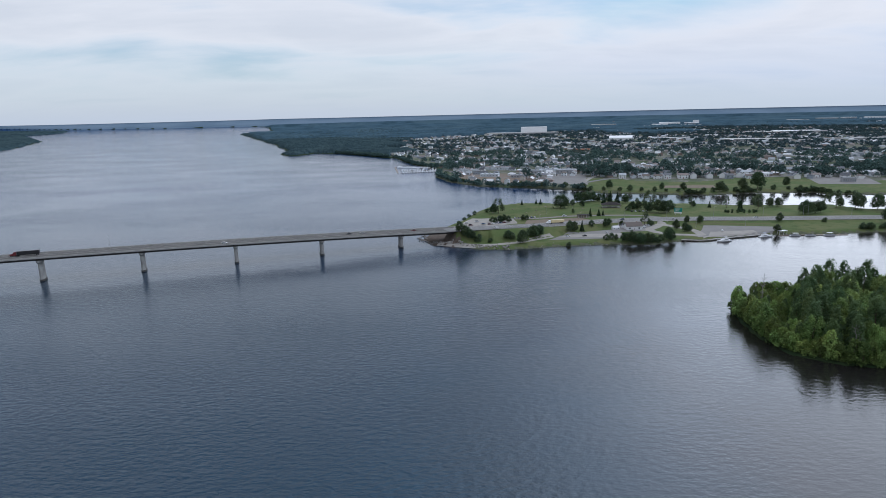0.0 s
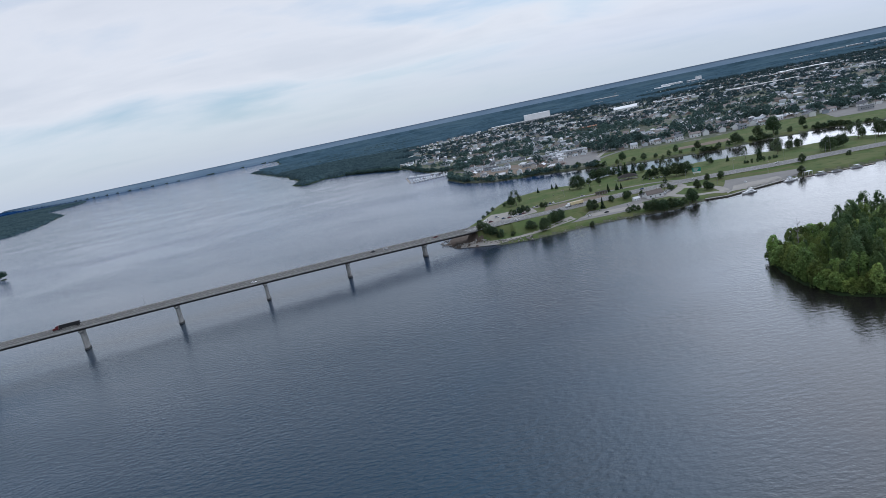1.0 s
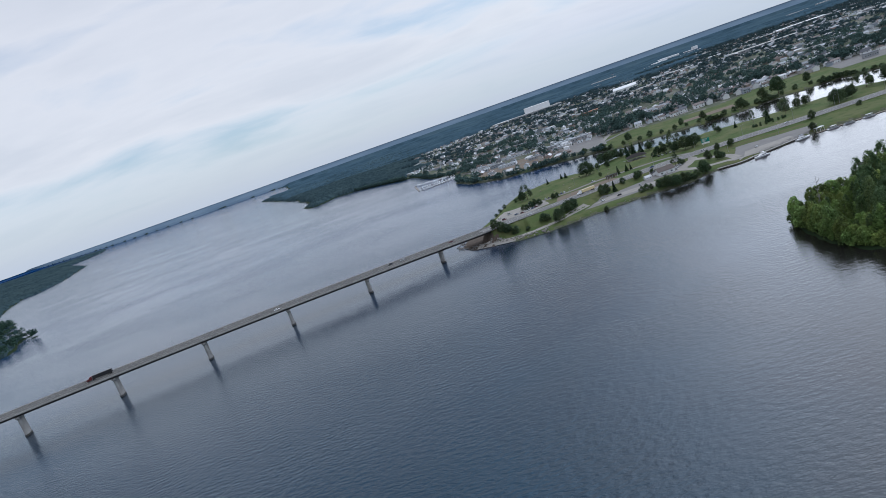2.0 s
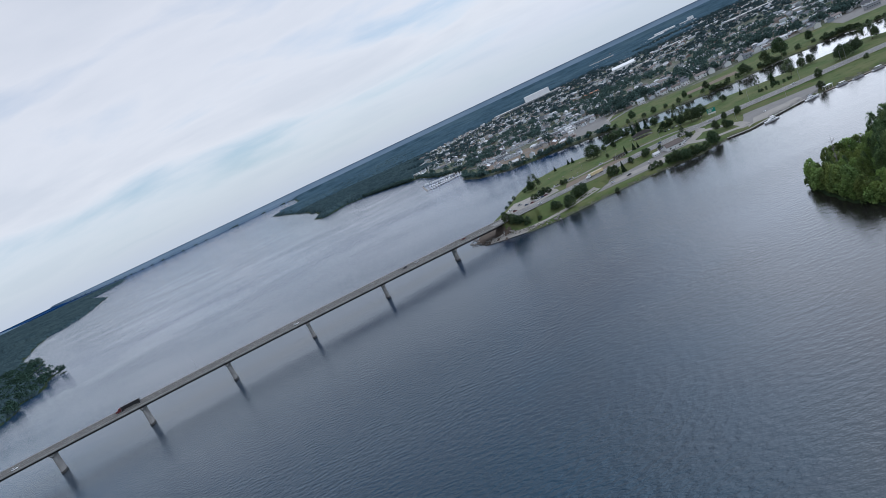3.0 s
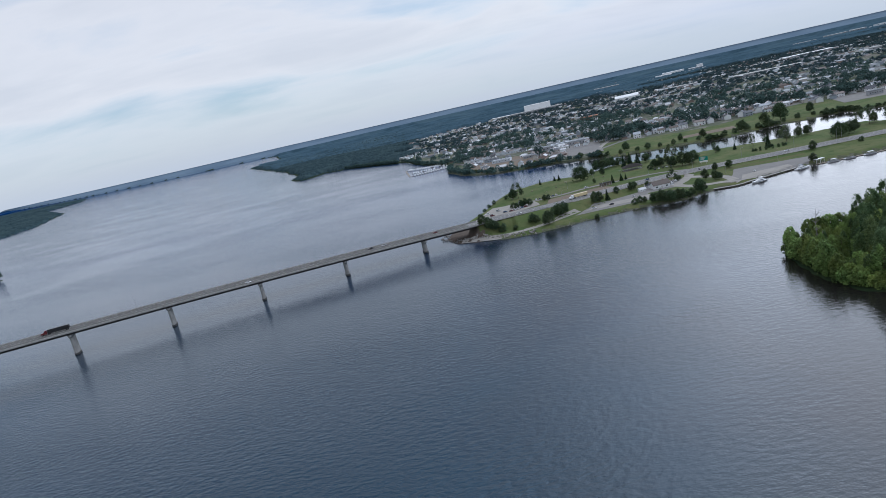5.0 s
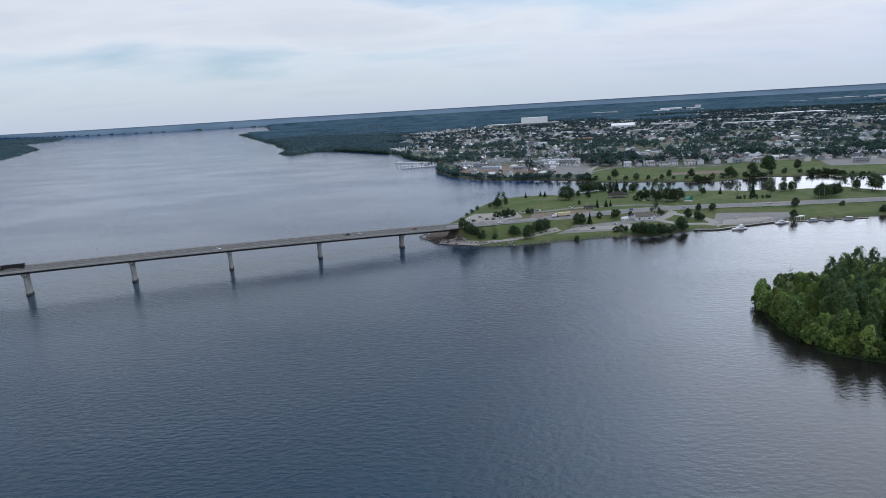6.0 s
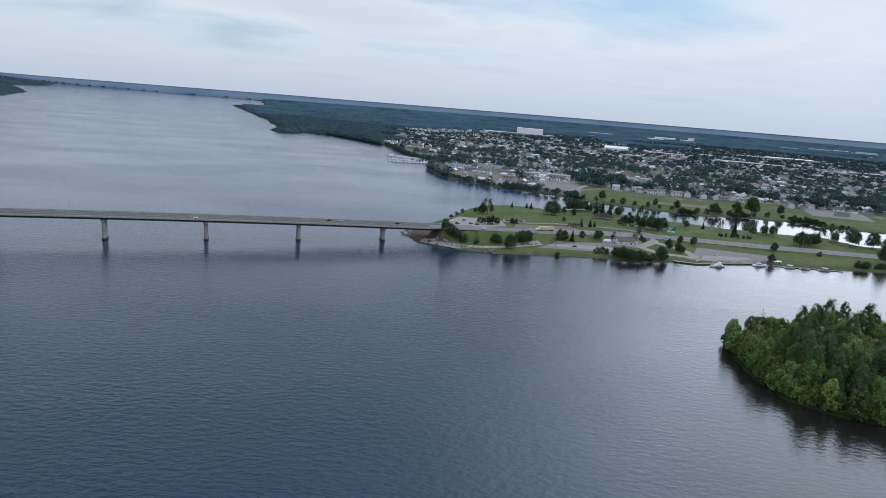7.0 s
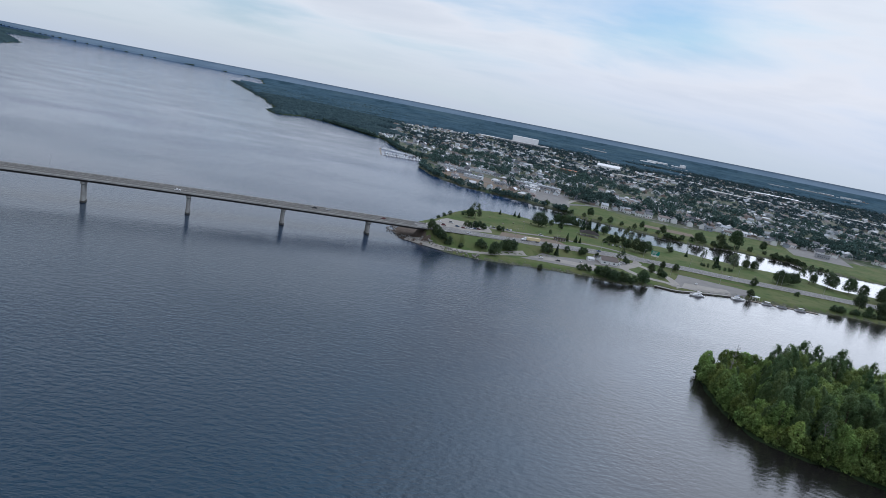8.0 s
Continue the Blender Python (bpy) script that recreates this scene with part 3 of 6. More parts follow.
bpy.context.view_layer.update()
for k in range(FIRST + 1, LAST):
    pier(k * SPAN)
x, y, z = on_bridge(343.0)
abut = part("abutment", boxes((-2.0, 2.0, -8.4, 8.4, -1.0, z - 2.8), (-0.2, 2.0, -8.4, 8.4, z - 2.8, z - 0.4), (0, 12, -8.4, -7.9, z - 6, z - 0.1), (0, 12, 7.9, 8.4, z - 6, z - 0.1), bevel=0.08), M["concrete"], label="concrete abutment wall")
abut.matrix_world = pose(x, y, 0, 0, 0, 17.7)
bpy.context.view_layer.update()
under(abut, bridge)

# ---- roads of the peninsula ----
def road(name, points, half, material, label, lift=0.06, drape=True, category="road"):
    line = along(points, 5.0)
    if len(line[0]) == 2:
        line = np.c_[line, np.zeros(len(line))]
    verts, faces, across = [], [], 5
    for k in range(len(line)):
        a, b = line[max(k - 1, 0)], line[min(k + 1, len(line) - 1)]
        t = (b - a)[:2] / np.linalg.norm((b - a)[:2])
        for i in range(across):
            side = half * (2 * i / (across - 1) - 1)
            verts.append([line[k][0] - t[1] * side, line[k][1] + t[0] * side, line[k][2] + lift])
    v = np.array(verts)
    if drape:
        v[:, 2] = np.maximum(heights(v[:, 0], v[:, 1])[0], 0.3) + lift
    faces = [(k * across + i, (k + 1) * across + i, (k + 1) * across + i + 1, k * across + i + 1) for k in range(len(line) - 1) for i in range(across - 1)]
    return tagged(part(name, mesh(name, v, faces), material), label, category, kind="structure")


road("road", ROAD, 9.6, M["asphalt"], "grey asphalt causeway road", 0.05, False)
road("road_shoulder", ROAD[2:], 11.3, M["gravel"], "pale gravel shoulder beside the causeway road", 0.02, False)

# ---- trees ----
RNG = np.random.default_rng(7)


def quads_mesh(name, centres, sizes, outward, rng, up=0.35, flat=0.55):
    """One leaf spray (a bent diamond) at each centre, turned mostly outwards."""
    n = len(centres)
    normal = outward * 0.9 + rng.normal(0, 0.55, (n, 3)) + np.array([0, 0, up])
    normal /= np.linalg.norm(normal, axis=1, keepdims=True) + 1e-9
    ref = rng.normal(0, 1, (n, 3))
    u = np.cross(normal, ref)
    u /= np.linalg.norm(u, axis=1, keepdims=True) + 1e-9
    v = np.cross(normal, u)
    s = sizes[:, None]
    bend = normal * s * 0.18
    k = rng.uniform(0.7, 1.3, (n, 1))
    p = np.stack([centres - u * s * k * 0.5 - bend, centres - v * s * flat * 0.5 + bend, centres + u * s * k * 0.5 - bend, centres + v * s * flat * 0.5 + bend], 1)
    me = bpy.data.meshes.new(name)
    me.vertices.add(4 * n)
    me.vertices.foreach_set("co", p.reshape(-1).astype(np.float32))
    me.loops.add(4 * n)
    me.loops.foreach_set("vertex_index", np.arange(4 * n, dtype=np.int32))
    me.polygons.add(n)
    me.polygons.foreach_set("loop_start", np.arange(0, 4 * n, 4, dtype=np.int32))
    me.polygons.foreach_set("loop_total", np.full(n, 4, np.int32))
    me.update(calc_edges=True)
    return me


def sphere_points(n, rng):
    d = rng.normal(0, 1, (n, 3))
    return d / np.linalg.norm(d, axis=1, keepdims=True)


def lobed(height, spread, low, lobes, leaves, size, rng, top=1.0, fine=1.0):
    """Leaf centres, sizes and outward ways of a crown made of uneven lobes."""
    cs, ss, os_ = [], [], []
    mid = height * (low + 1) / 2
    for k in range(lobes):
        a, f = rng.uniform(0, 2 * math.pi), (k + 0.5) / lobes
        z = height * (low + (0.94 - low) * f)
        reach = spread * (0.25 + 0.75 * math.sin(math.pi * min(1, (0.18 + 0.80 * f) ** top))) * rng.uniform(0.45, 0.85 if fine == 1.0 else 1.05)
        c = np.array([math.cos(a) * reach, math.sin(a) * reach, z])
        r = spread * rng.uniform(0.26, 0.50) * (1.05 - 0.35 * f) * fine
        n = int(leaves * 0.75 / lobes)
        d = sphere_points(n, rng)
        d[:, 2] = np.where(d[:, 2] < -0.5, -d[:, 2], d[:, 2])
        rr = r * (0.45 + 0.7 * rng.random((n, 1)) ** 0.7) * np.where(rng.random((n, 1)) < 0.14, 1.35, 1.0)
        cs.append(c + d * rr * np.array([1, 1, 1.45 / fine ** 0.9]))
        os_.append(d)
        ss.append(rng.uniform(0.6, 1.35, n) * size)
    # loose sprays fill the outline between the lobes
    n = int(leaves * (0.4 if fine == 1.0 else 0.14))
    f, a = rng.random(n), rng.uniform(0, 2 * math.pi, n)
    r = spread * np.sin(np.pi * np.clip(0.16 + 0.78 * f, 0, 1) ** top) ** 0.6 * np.sqrt(rng.uniform(0.25, 1.15, n)) * (0.86 + 0.2 * np.sin(a * 3 + f * 9))
    cs.append(np.stack([np.cos(a) * r, np.sin(a) * r, height * (low + (1.03 - low) * f)], 1))
    os_.append(np.stack([np.cos(a) * 0.8, np.sin(a) * 0.8, f - 0.3], 1))
    ss.append(rng.uniform(0.6, 1.25, n) * size)
    return np.concatenate(cs), np.concatenate(ss), np.concatenate(os_)


def trunk_mesh(height, radius, low, spread, rng, limbs=5):
    bm = bmesh.new()
    p = Vector((0, 0, -0.6))
    r = radius
    for k in range(4):
        q = Vector((rng.normal(0, 0.025) * height, rng.normal(0, 0.025) * height, height * 0.8 * (k + 1) / 4))
        rod(bm, p, q, r, r * 0.68, 7)
        if k > 0:
            for _ in range(limbs // 3 + 1):
                a = rng.uniform(0, 2 * math.pi)
                reach = spread * rng.uniform(0.5, 0.85)
                rod(bm, p, p + Vector((math.cos(a) * reach, math.sin(a) * reach, height * rng.uniform(0.08, 0.2))), r * 0.5, r * 0.12, 5)
        p, r = q, r * 0.68
    return bm


def broadleaf(height, spread, low, lobes, leaves, size, leaf, seed, label, category="tree", name="tree", top=1.0, fine=1.0):
    """A tree thing: tapered trunk with limbs and a lobed crown of leaf sprays."""
    rng = np.random.default_rng(seed)
    t = part(name, trunk_mesh(height, height * 0.016 + 0.06, low, spread, rng), M["bark"])
    tagged(t, label, category)
    c, s, o = lobed(height, spread, low, lobes, leaves, size, rng, top, fine)
    t_crown = part("crown", quads_mesh("crown", c, s, o, rng), M[leaf], t)
    return t


def conifer(height, spread, leaves, size, seed, label, name="spruce"):
    rng = np.random.default_rng(seed)
    bm = rod(bmesh.new(), (0, 0, -0.5), (0, 0, height * 0.95), height * 0.018 + 0.05, 0.03, 7)
    t = tagged(part(name, bm, M["bark"]), label, "tree")
    f = rng.uniform(0, 1, leaves) ** 1.35
    tier = 0.86 + 0.14 * np.sin(f * 46)
    r = spread * (1 - f) * tier * np.sqrt(rng.uniform(0.35, 1, leaves)) + 0.1
    a = rng.uniform(0, 2 * math.pi, leaves)
    c = np.stack([np.cos(a) * r, np.sin(a) * r, height * (0.06 + 0.94 * f) - r * 0.25], 1)
    o = np.stack([np.cos(a), np.sin(a), np.full(leaves, -0.15)], 1)
    part("crown", quads_mesh("crown", c, rng.uniform(0.6, 1.3, leaves) * size * (1.15 - 0.6 * f), o, rng, up=0.2), M["leaf_conifer"], t)
    return t


def plant(kind, x, y, scale=1.0, turn=None, group="", sink=0.0, label=""):
    """A copy of a tree on the ground at a place of the plan."""
    turn = RNG.uniform(0, 360) if turn is None else turn
    gx, gy, gz = lay(x, y, max(ground_at(x, y), 0.1) - sink)
    wide = scale * RNG.uniform(0.95, 1.25)
    ob = copy_thing(kind, pose(gx, gy, gz, 0, 0, turn) @ Matrix.Diagonal((wide, wide, scale, 1)))
    return tagged(ob, label, group=group)


def discard(*kinds):
    """Remove the models from which copies were made."""
    for ob in kinds:
        for o in (*ob.children_recursive, ob):
            bpy.data.objects.remove(o)


# the wooded island: tall trees inside, shrubs and low boughs along the water
TALL = "tall broadleaf tree in full leaf on the wooded island"
island_kinds = [broadleaf(25, 6.4, 0.12, 46, 4800, 0.85, "leaf_island", 11, TALL, top=1.0, fine=0.55), broadleaf(29, 5.0, 0.16, 44, 4600, 0.85, "leaf_island_dark", 12, "tall dark green tree on the wooded island", top=0.85, fine=0.55),
                broadleaf(22, 7.0, 0.10, 46, 4800, 0.85, "leaf_island", 13, TALL, top=1.05, fine=0.5), broadleaf(27, 4.4, 0.15, 38, 4000, 0.85, "leaf_island_dark", 14, "tall dark green tree on the wooded island", top=0.75, fine=0.6),
                broadleaf(20, 6.4, 0.10, 42, 4400, 0.85, "leaf_island", 15, TALL, top=1.0, fine=0.55)]
SHRUB = "leafy shrub leaning over the water at the island shore"
shrub_kinds = [broadleaf(9, 3.8, 0.03, 22, 1700, 0.9, "leaf_island", 21, SHRUB, "shrub", "shrub", fine=0.6), broadleaf(13, 3.8, 0.04, 26, 2100, 0.9, "leaf_island", 22, SHRUB, "shrub", "shrub", top=0.8, fine=0.55),
               broadleaf(6.5, 3.6, 0.02, 18, 1300, 0.85, "leaf_island", 23, SHRUB, "shrub", "shrub", fine=0.6)]
spots, tries = [], 0
while len(spots) < 230 and tries < 9000:
    tries += 1
    x, y = RNG.uniform(148, 275), RNG.uniform(240, 372)
    d = float(shore_distance(ISLAND, np.array([x]), np.array([y]))[0])
    if d < 7.0 or any((x - a) ** 2 + (y - b) ** 2 < 5.0 ** 2 for a, b, _ in spots):
        continue
    spots.append((x, y, d))
for x, y, d in spots:
    rise = 0.375 + 0.08 * min(1, d / 22) + 0.37 * min(1, max(0, (x - 0.578 * y - 7) / 7))
    back = x - 0.578 * y > 4
    plant(island_kinds[int(RNG.choice([0, 1, 1, 3, 2] if back else [0, 2, 4, 4, 3]))], x, y, rise * RNG.uniform(0.70, 1.14), group="trees of the wooded island")
edge = along(ISLAND + ISLAND[:1], 3.2)
for k, (x, y) in enumerate(edge):
    if x > 285:
        continue
    away = math.hypot(215 - x, 308 - y)
    cx, cy = x + (215 - x) * 4.6 / away, y + (308 - y) * 4.6 / away
    plant(shrub_kinds[int(RNG.integers(3))], cx, cy, RNG.uniform(0.65, 1.3), group="shrubs of the island shore", sink=0.6)


def bare_tree(height, seed):
    """A dead tree: a bent trunk and naked branches."""
    rng = np.random.default_rng(seed)
    bm = bmesh.new()
    p, r = Vector((0, 0, -0.5)), 0.42
    for k in range(6):
        q = Vector((rng.normal(0, 0.22), rng.normal(0, 0.22), height * (k + 1) / 6))
        rod(bm, p, q, r, r * 0.74, 6)
        if k > 1:
            for _ in range(4):
                a, reach = rng.uniform(0, 6.28), rng.uniform(1.2, 3.0) * (1.2 - k / 8)
                e = p + Vector((math.cos(a) * reach, math.sin(a) * reach, reach * 0.9))
                rod(bm, p, e, r * 0.5, 0.08, 5)
                rod(bm, e, e + Vector((math.cos(a + 1), math.sin(a + 1), 1.2)) * 0.8, 0.08, 0.04, 4)
        p, r = q, r * 0.74
    return tagged(part("dead_tree", bm, M["dead_wood"]), "bare grey dead tree standing among green trees", "tree")


M["dead_wood"] = weathered("silvery_dead_wood", (0.30, 0.28, 0.26), 0.85, 1.5, 0.6).m
for x, y, h, seed in ((184, 337, 24.5, 5), (194, 271, 17.0, 6)):
    bare_tree(h, seed).matrix_world = pose(x, y, 1.0, 0, 0, seed * 40)

# the park on the peninsula
PARK = "dark green broadleaf tree standing in the park grass"
park_kinds = [broadleaf(13, 5.6, 0.20, 14, 1900, 1.1, "leaf_park", 31, PARK), broadleaf(15, 6.0, 0.22, 15, 1900, 1.15, "leaf_park", 32, PARK),
              broadleaf(11, 4.2, 0.16, 12, 1500, 1.05, "leaf_park", 33, PARK), broadleaf(13, 7.6, 0.15, 18, 2400, 1.1, "leaf_park", 34, "broad spreading dark green tree in the park")]
OPEN = "tall open-crowned grey-green tree with a visible trunk"
open_kinds = [broadleaf(14, 4.6, 0.26, 9, 620, 1.0, "leaf_open", 37, OPEN, fine=0.75), broadleaf(15, 6.2, 0.22, 12, 900, 1.05, "leaf_open", 38, OPEN, fine=0.7)]
BUSH = "low dark green bush on the grass bank"
bush_kinds = [broadleaf(4.2, 3.0, 0.02, 8, 600, 0.8, "leaf_park", 35, BUSH, "bush", "bush"), broadleaf(6.0, 3.4, 0.04, 9, 700, 0.85, "leaf_park", 36, BUSH, "bush", "bush")]
SPRUCE = "narrow dark spruce on the grass"
spruce_kinds = [conifer(12, 3.0, 1100, 0.9, 41, SPRUCE), conifer(9, 2.6, 900, 0.8, 42, SPRUCE)]
PARK_TREES = [  # kind, x, y, scale
    # the bridgehead and the bank below the road
    ("p2", 16, 553, 0.95), ("p2", 21, 551, 1.0), ("b1", 25, 551, 1.3), ("p2", 28, 551, 0.7), ("b1", 33, 550, 1.1), ("b0", 44, 547, 0.8), ("b1", 60, 551, 1.15), ("b1", 64, 551, 1.0),
    ("pw", 73, 540, 1.05), ("p0", 87, 560, 1.0), ("p0", 92, 563, 0.9), ("b1", 83, 562, 1.2), ("p2", 123, 578, 1.05), ("p2", 128, 580, 0.95), ("s0", 136, 583, 0.9), ("b1", 148, 595, 0.9),
    ("p2", 163, 598, 0.8), ("p2", 167, 601, 0.7), ("b0", 113, 533, 0.8), ("b1", 150, 545, 0.8), ("b1", 155, 548, 0.9), ("p2", 158, 543, 0.55), ("p2", 164, 540, 0.75), ("b1", 168, 541, 1.1),
    ("p0", 170, 534, 1.0), ("pw", 177, 533, 0.85), ("p2", 184, 534, 0.9), ("b1", 189, 535, 1.1), ("b0", 194, 536, 1.0), ("b1", 198, 540, 0.8), ("p1", 205, 540, 1.02), ("p2", 209, 543, 0.8),
    ("p2", 228, 584, 0.95), ("p2", 233, 575, 0.85), ("p0", 236, 572, 0.6), ("o0", 205, 608, 0.95), ("b1", 210, 605, 0.9), ("p2", 180, 602, 0.6), ("p2", 250, 612, 0.78), ("p2", 264, 613, 0.75),
    ("p2", 316, 564, 0.75), ("p2", 343, 609, 0.85), ("b1", 385, 603, 0.7),
    # between the road and the canal
    ("b1", 333, 672, 0.7), ("s0", 336, 678, 1.25), ("o0", 333, 705, 0.95), ("o1", 362, 690, 1.15), ("p0", 384, 705, 1.0), ("p0", 395, 708, 0.95), ("b1", 375, 712, 1.0), ("b1", 355, 719, 0.9),
    ("pw", 392, 645, 1.3), ("p0", 405, 651, 1.2), ("p1", 413, 655, 1.0), ("o1", 449, 686, 1.25), ("o0", 440, 692, 1.2), ("p1", 243, 677, 1.2), ("p0", 250, 675, 1.25), ("p1", 257, 682, 1.05), ("p0", 236, 684, 1.0),
    ("o0", 243, 706, 1.55), ("p2", 222, 703, 0.95), ("p2", 229, 702, 1.0), ("p2", 237, 703, 0.95), ("b1", 216, 699, 0.9), ("p2", 268, 700, 0.55), ("p2", 300, 720, 0.7), ("o0", 296, 716, 0.9), ("s1", 316, 712, 0.9),
    ("s1", 164, 666, 1.0), ("s1", 174, 668, 0.85), ("s1", 179, 669, 0.75), ("p2", 150, 690, 0.5), ("s0", 206, 768, 1.2), ("s0", 213, 765, 1.3), ("s0", 221, 761, 1.2), ("p0", 232, 762, 1.0),
    ("p0", 175, 778, 1.15), ("p1", 183, 777, 1.05), ("p0", 190, 785, 1.15), ("p2", 197, 786, 1.2), ("p2", 204, 783, 1.0), ("p2", 163, 752, 0.75), ("pw", 144, 732, 1.45), ("p2", 172, 740, 0.8),
    ("o1", 66, 704, 1.15), ("p0", 61, 706, 1.0), ("s1", 102, 769, 0.75), ("s1", 121, 775, 0.75), ("s1", 126, 771, 0.8), ("b0", 31, 688, 0.8), ("b1", 38, 702, 0.7), ("b0", 54, 717, 0.9), ("b0", 25, 676, 0.7),
    ("p2", 57, 640, 0.65), ("p2", 62, 645, 0.75), ("p2", 67, 648, 0.8), ("p2", 71, 644, 0.7), ("b1", 54, 650, 0.9), ("p2", 88, 652, 0.6), ("b1", 92, 654, 0.8),
    # the wooded east end
    ("p0", 458, 692, 1.0), ("p1", 470, 680, 1.4), ("p1", 484, 668, 1.4), ("p1", 440, 590, 1.3), ("p0", 452, 575, 1.4), ("p1", 466, 562, 1.3), ("o1", 462, 672, 1.3),
    ("p0", 436, 571, 0.9), ("p1", 482, 560, 1.4), ("p0", 470, 590, 1.3), ("p1", 500, 575, 1.4), ("p0", 500, 640, 1.4), ("p1", 515, 655, 1.4), ("p0", 520, 600, 1.3), ("p1", 530, 560, 1.4), ("p0", 540, 640, 1.3), ("p1", 490, 655, 1.2)]
kinds = {"p0": park_kinds[0], "p1": park_kinds[1], "p2": park_kinds[2], "pw": park_kinds[3], "o0": open_kinds[0], "o1": open_kinds[1], "b0": bush_kinds[0], "b1": bush_kinds[1], "s0": spruce_kinds[0], "s1": spruce_kinds[1]}
for key, x, y, s in PARK_TREES:
    plant(kinds[key], x, y, s * (0.8 if key in ("pw", "p0", "p1") else 0.88 if key == "p2" else 1.0), group="trees of the riverside park", sink=0.1)
for k in range(16):  # clipped hedge bed and bank scrub
    a = 2 * math.pi * k / 16
    plant(bush_kinds[k % 2], 333 + 17 * math.cos(a), 670 + 7 * math.sin(a), 0.42, group="bushes of the hedge bed")
for k in range(40):
    f = k / 39
    x = 205 + 250 * f + RNG.normal(0, 3)
    y = 792 - 62 * f + RNG.normal(0, 2.5) - (4 if f > 0.3 else 0)
    if shore_distance(PENINSULA, np.array([x]), np.array([y]))[0] > 1:
        plant(bush_kinds[k % 2], x, y, RNG.uniform(0.4, 0.85), group="bushes along the canal bank")
for k in range(22):
    x = 395 + 60 * k / 21 + RNG.normal(0, 2)
    plant(bush_kinds[k % 2], x, 566 + RNG.normal(0, 1.5) + (x - 395) * 0.03, RNG.uniform(0.5, 0.9), group="bushes along the river bank")
for k in range(34):  # the far bank of the canal
    p = along([(512, 838), (448, 850), (366, 842), (317, 857), (260, 881), (222, 896), (204, 925), (158, 956), (107, 974), (63, 998), (22, 1062)], 14.0)
    i = min(k, len(p) - 1)
    plant(bush_kinds[k % 2], p[i][0] + RNG.normal(0, 2), p[i][1] + RNG.uniform(2, 6), RNG.uniform(0.7, 1.3), group="bushes along the canal bank")
for x, y, s in ((428, 862, 1.35), (452, 868, 1.5), (320, 880, 0.9), (345, 866, 1.0), (500, 880, 0.9), (250, 905, 0.9), (390, 848, 1.0)):
    plant(park_kinds[int(RNG.integers(3))], x, y, s, group="trees of the canal bank")

discard(*island_kinds, *shrub_kinds, *park_kinds, *open_kinds, *bush_kinds, *spruce_kinds)


def woods(name, label, inside, count, box_, leaf, size, height, sprays, seed, spread=0.32, up=0.5):
    """A far wood as one mass: many trees, each a handful of leaf sprays round a crown."""
    rng = np.random.default_rng(seed)
    x, y = rng.uniform(box_[0], box_[1], count), rng.uniform(box_[2], box_[3], count)
    keep = inside(x, y)
    x, y = x[keep], y[keep]
    z = np.maximum(heights(x, y)[0], 0)
    n = len(x)
    h = height * rng.uniform(0.6, 1.2, n)
    d = sphere_points(n * sprays, rng).reshape(n, sprays, 3)
    d[:, :, 2] = np.abs(d[:, :, 2]) * 1.35 - 0.45
    d[:, 0] = (0, 0, 0.9)
    lobe = rng.uniform(0.75, 1.25, (n, sprays, 1))
    c = np.stack([x, y, z + h * 0.58], 1)[:, None] + d * lobe * np.stack([h * spread, h * spread, h * 0.42], 1)[:, None]
    s = (size * (h / height)[:, None] * rng.uniform(0.7, 1.35, (n, sprays)))
    flat_c = c.reshape(-1, 3)
    far = np.maximum(np.hypot(flat_c[:, 0], flat_c[:, 1]), 1)
    shrink = np.where(far > NEAR, (NEAR + SPREAD * (1 - np.exp(-np.maximum(far - NEAR, 0) / SPREAD))) / far, 1.0)
    X, Y, Z = lay_all(flat_c[:, 0], flat_c[:, 1], flat_c[:, 2])
    me = quads_mesh(name, np.stack([X, Y, Z], 1), s.ravel() * shrink, d.reshape(-1, 3), rng, up=up, flat=0.8)
    return tagged(part(name, me, M[leaf]), label, "trees", kind="stuff")


def canopy(name, label, inside, bearings, radii, height, leaf, seed):
    """The closed roof of a far wood: one uneven sheet of crowns."""
    rng = np.random.default_rng(seed)
    b, r = np.meshgrid(np.radians(bearings), radii)
    b, r = b + rng.normal(0, 1, b.shape) * np.radians(bearings[1] - bearings[0]) * 0.3, r * (1 + rng.normal(0, 1, b.shape) * (radii[1] / radii[0] - 1) * 0.3)
    x, y = (np.sin(b) * r).ravel(), (np.cos(b) * r).ravel()
    keep = inside(x, y)
    ground, sd_m, _, _, sd_w = heights(x, y)
    low = np.clip((np.maximum(sd_m, sd_w) - 4) / 26, 0.12, 1.0)
    h = np.where(keep, np.maximum(ground, 0) + height * low * (0.68 + 0.34 * rng.random(x.shape) + 0.16 * wobble(x, y, 80.0) + 0.12 * wobble(y, x, 21.0)) * np.repeat(np.minimum(1, (len(radii) - 1 - np.arange(len(radii))) / 24), len(bearings)), -2.0)
    X, Y, Z = lay_all(x, y, h)
    nb, nr = len(bearings), len(radii)
    i, j = np.meshgrid(np.arange(nr - 1), np.arange(nb - 1))
    a = (i * nb + j).ravel()
    q = np.stack([a, a + 1, a + 1 + nb, a + nb], 1)
    q = q[keep[q].any(1)]
    me = mesh(name, np.stack([X, Y, Z], 1), [tuple(map(int, f)) for f in q])
    me.polygons.foreach_set("use_smooth", np.ones(len(q), bool))
    return tagged(part(name, me, M[leaf]), label, "trees", kind="stuff")


def within(poly, margin=2.0):
    return lambda x, y: shore_distance(poly, x, y) > margin


def bearing(x, y):
    return np.degrees(np.arctan2(x, y))


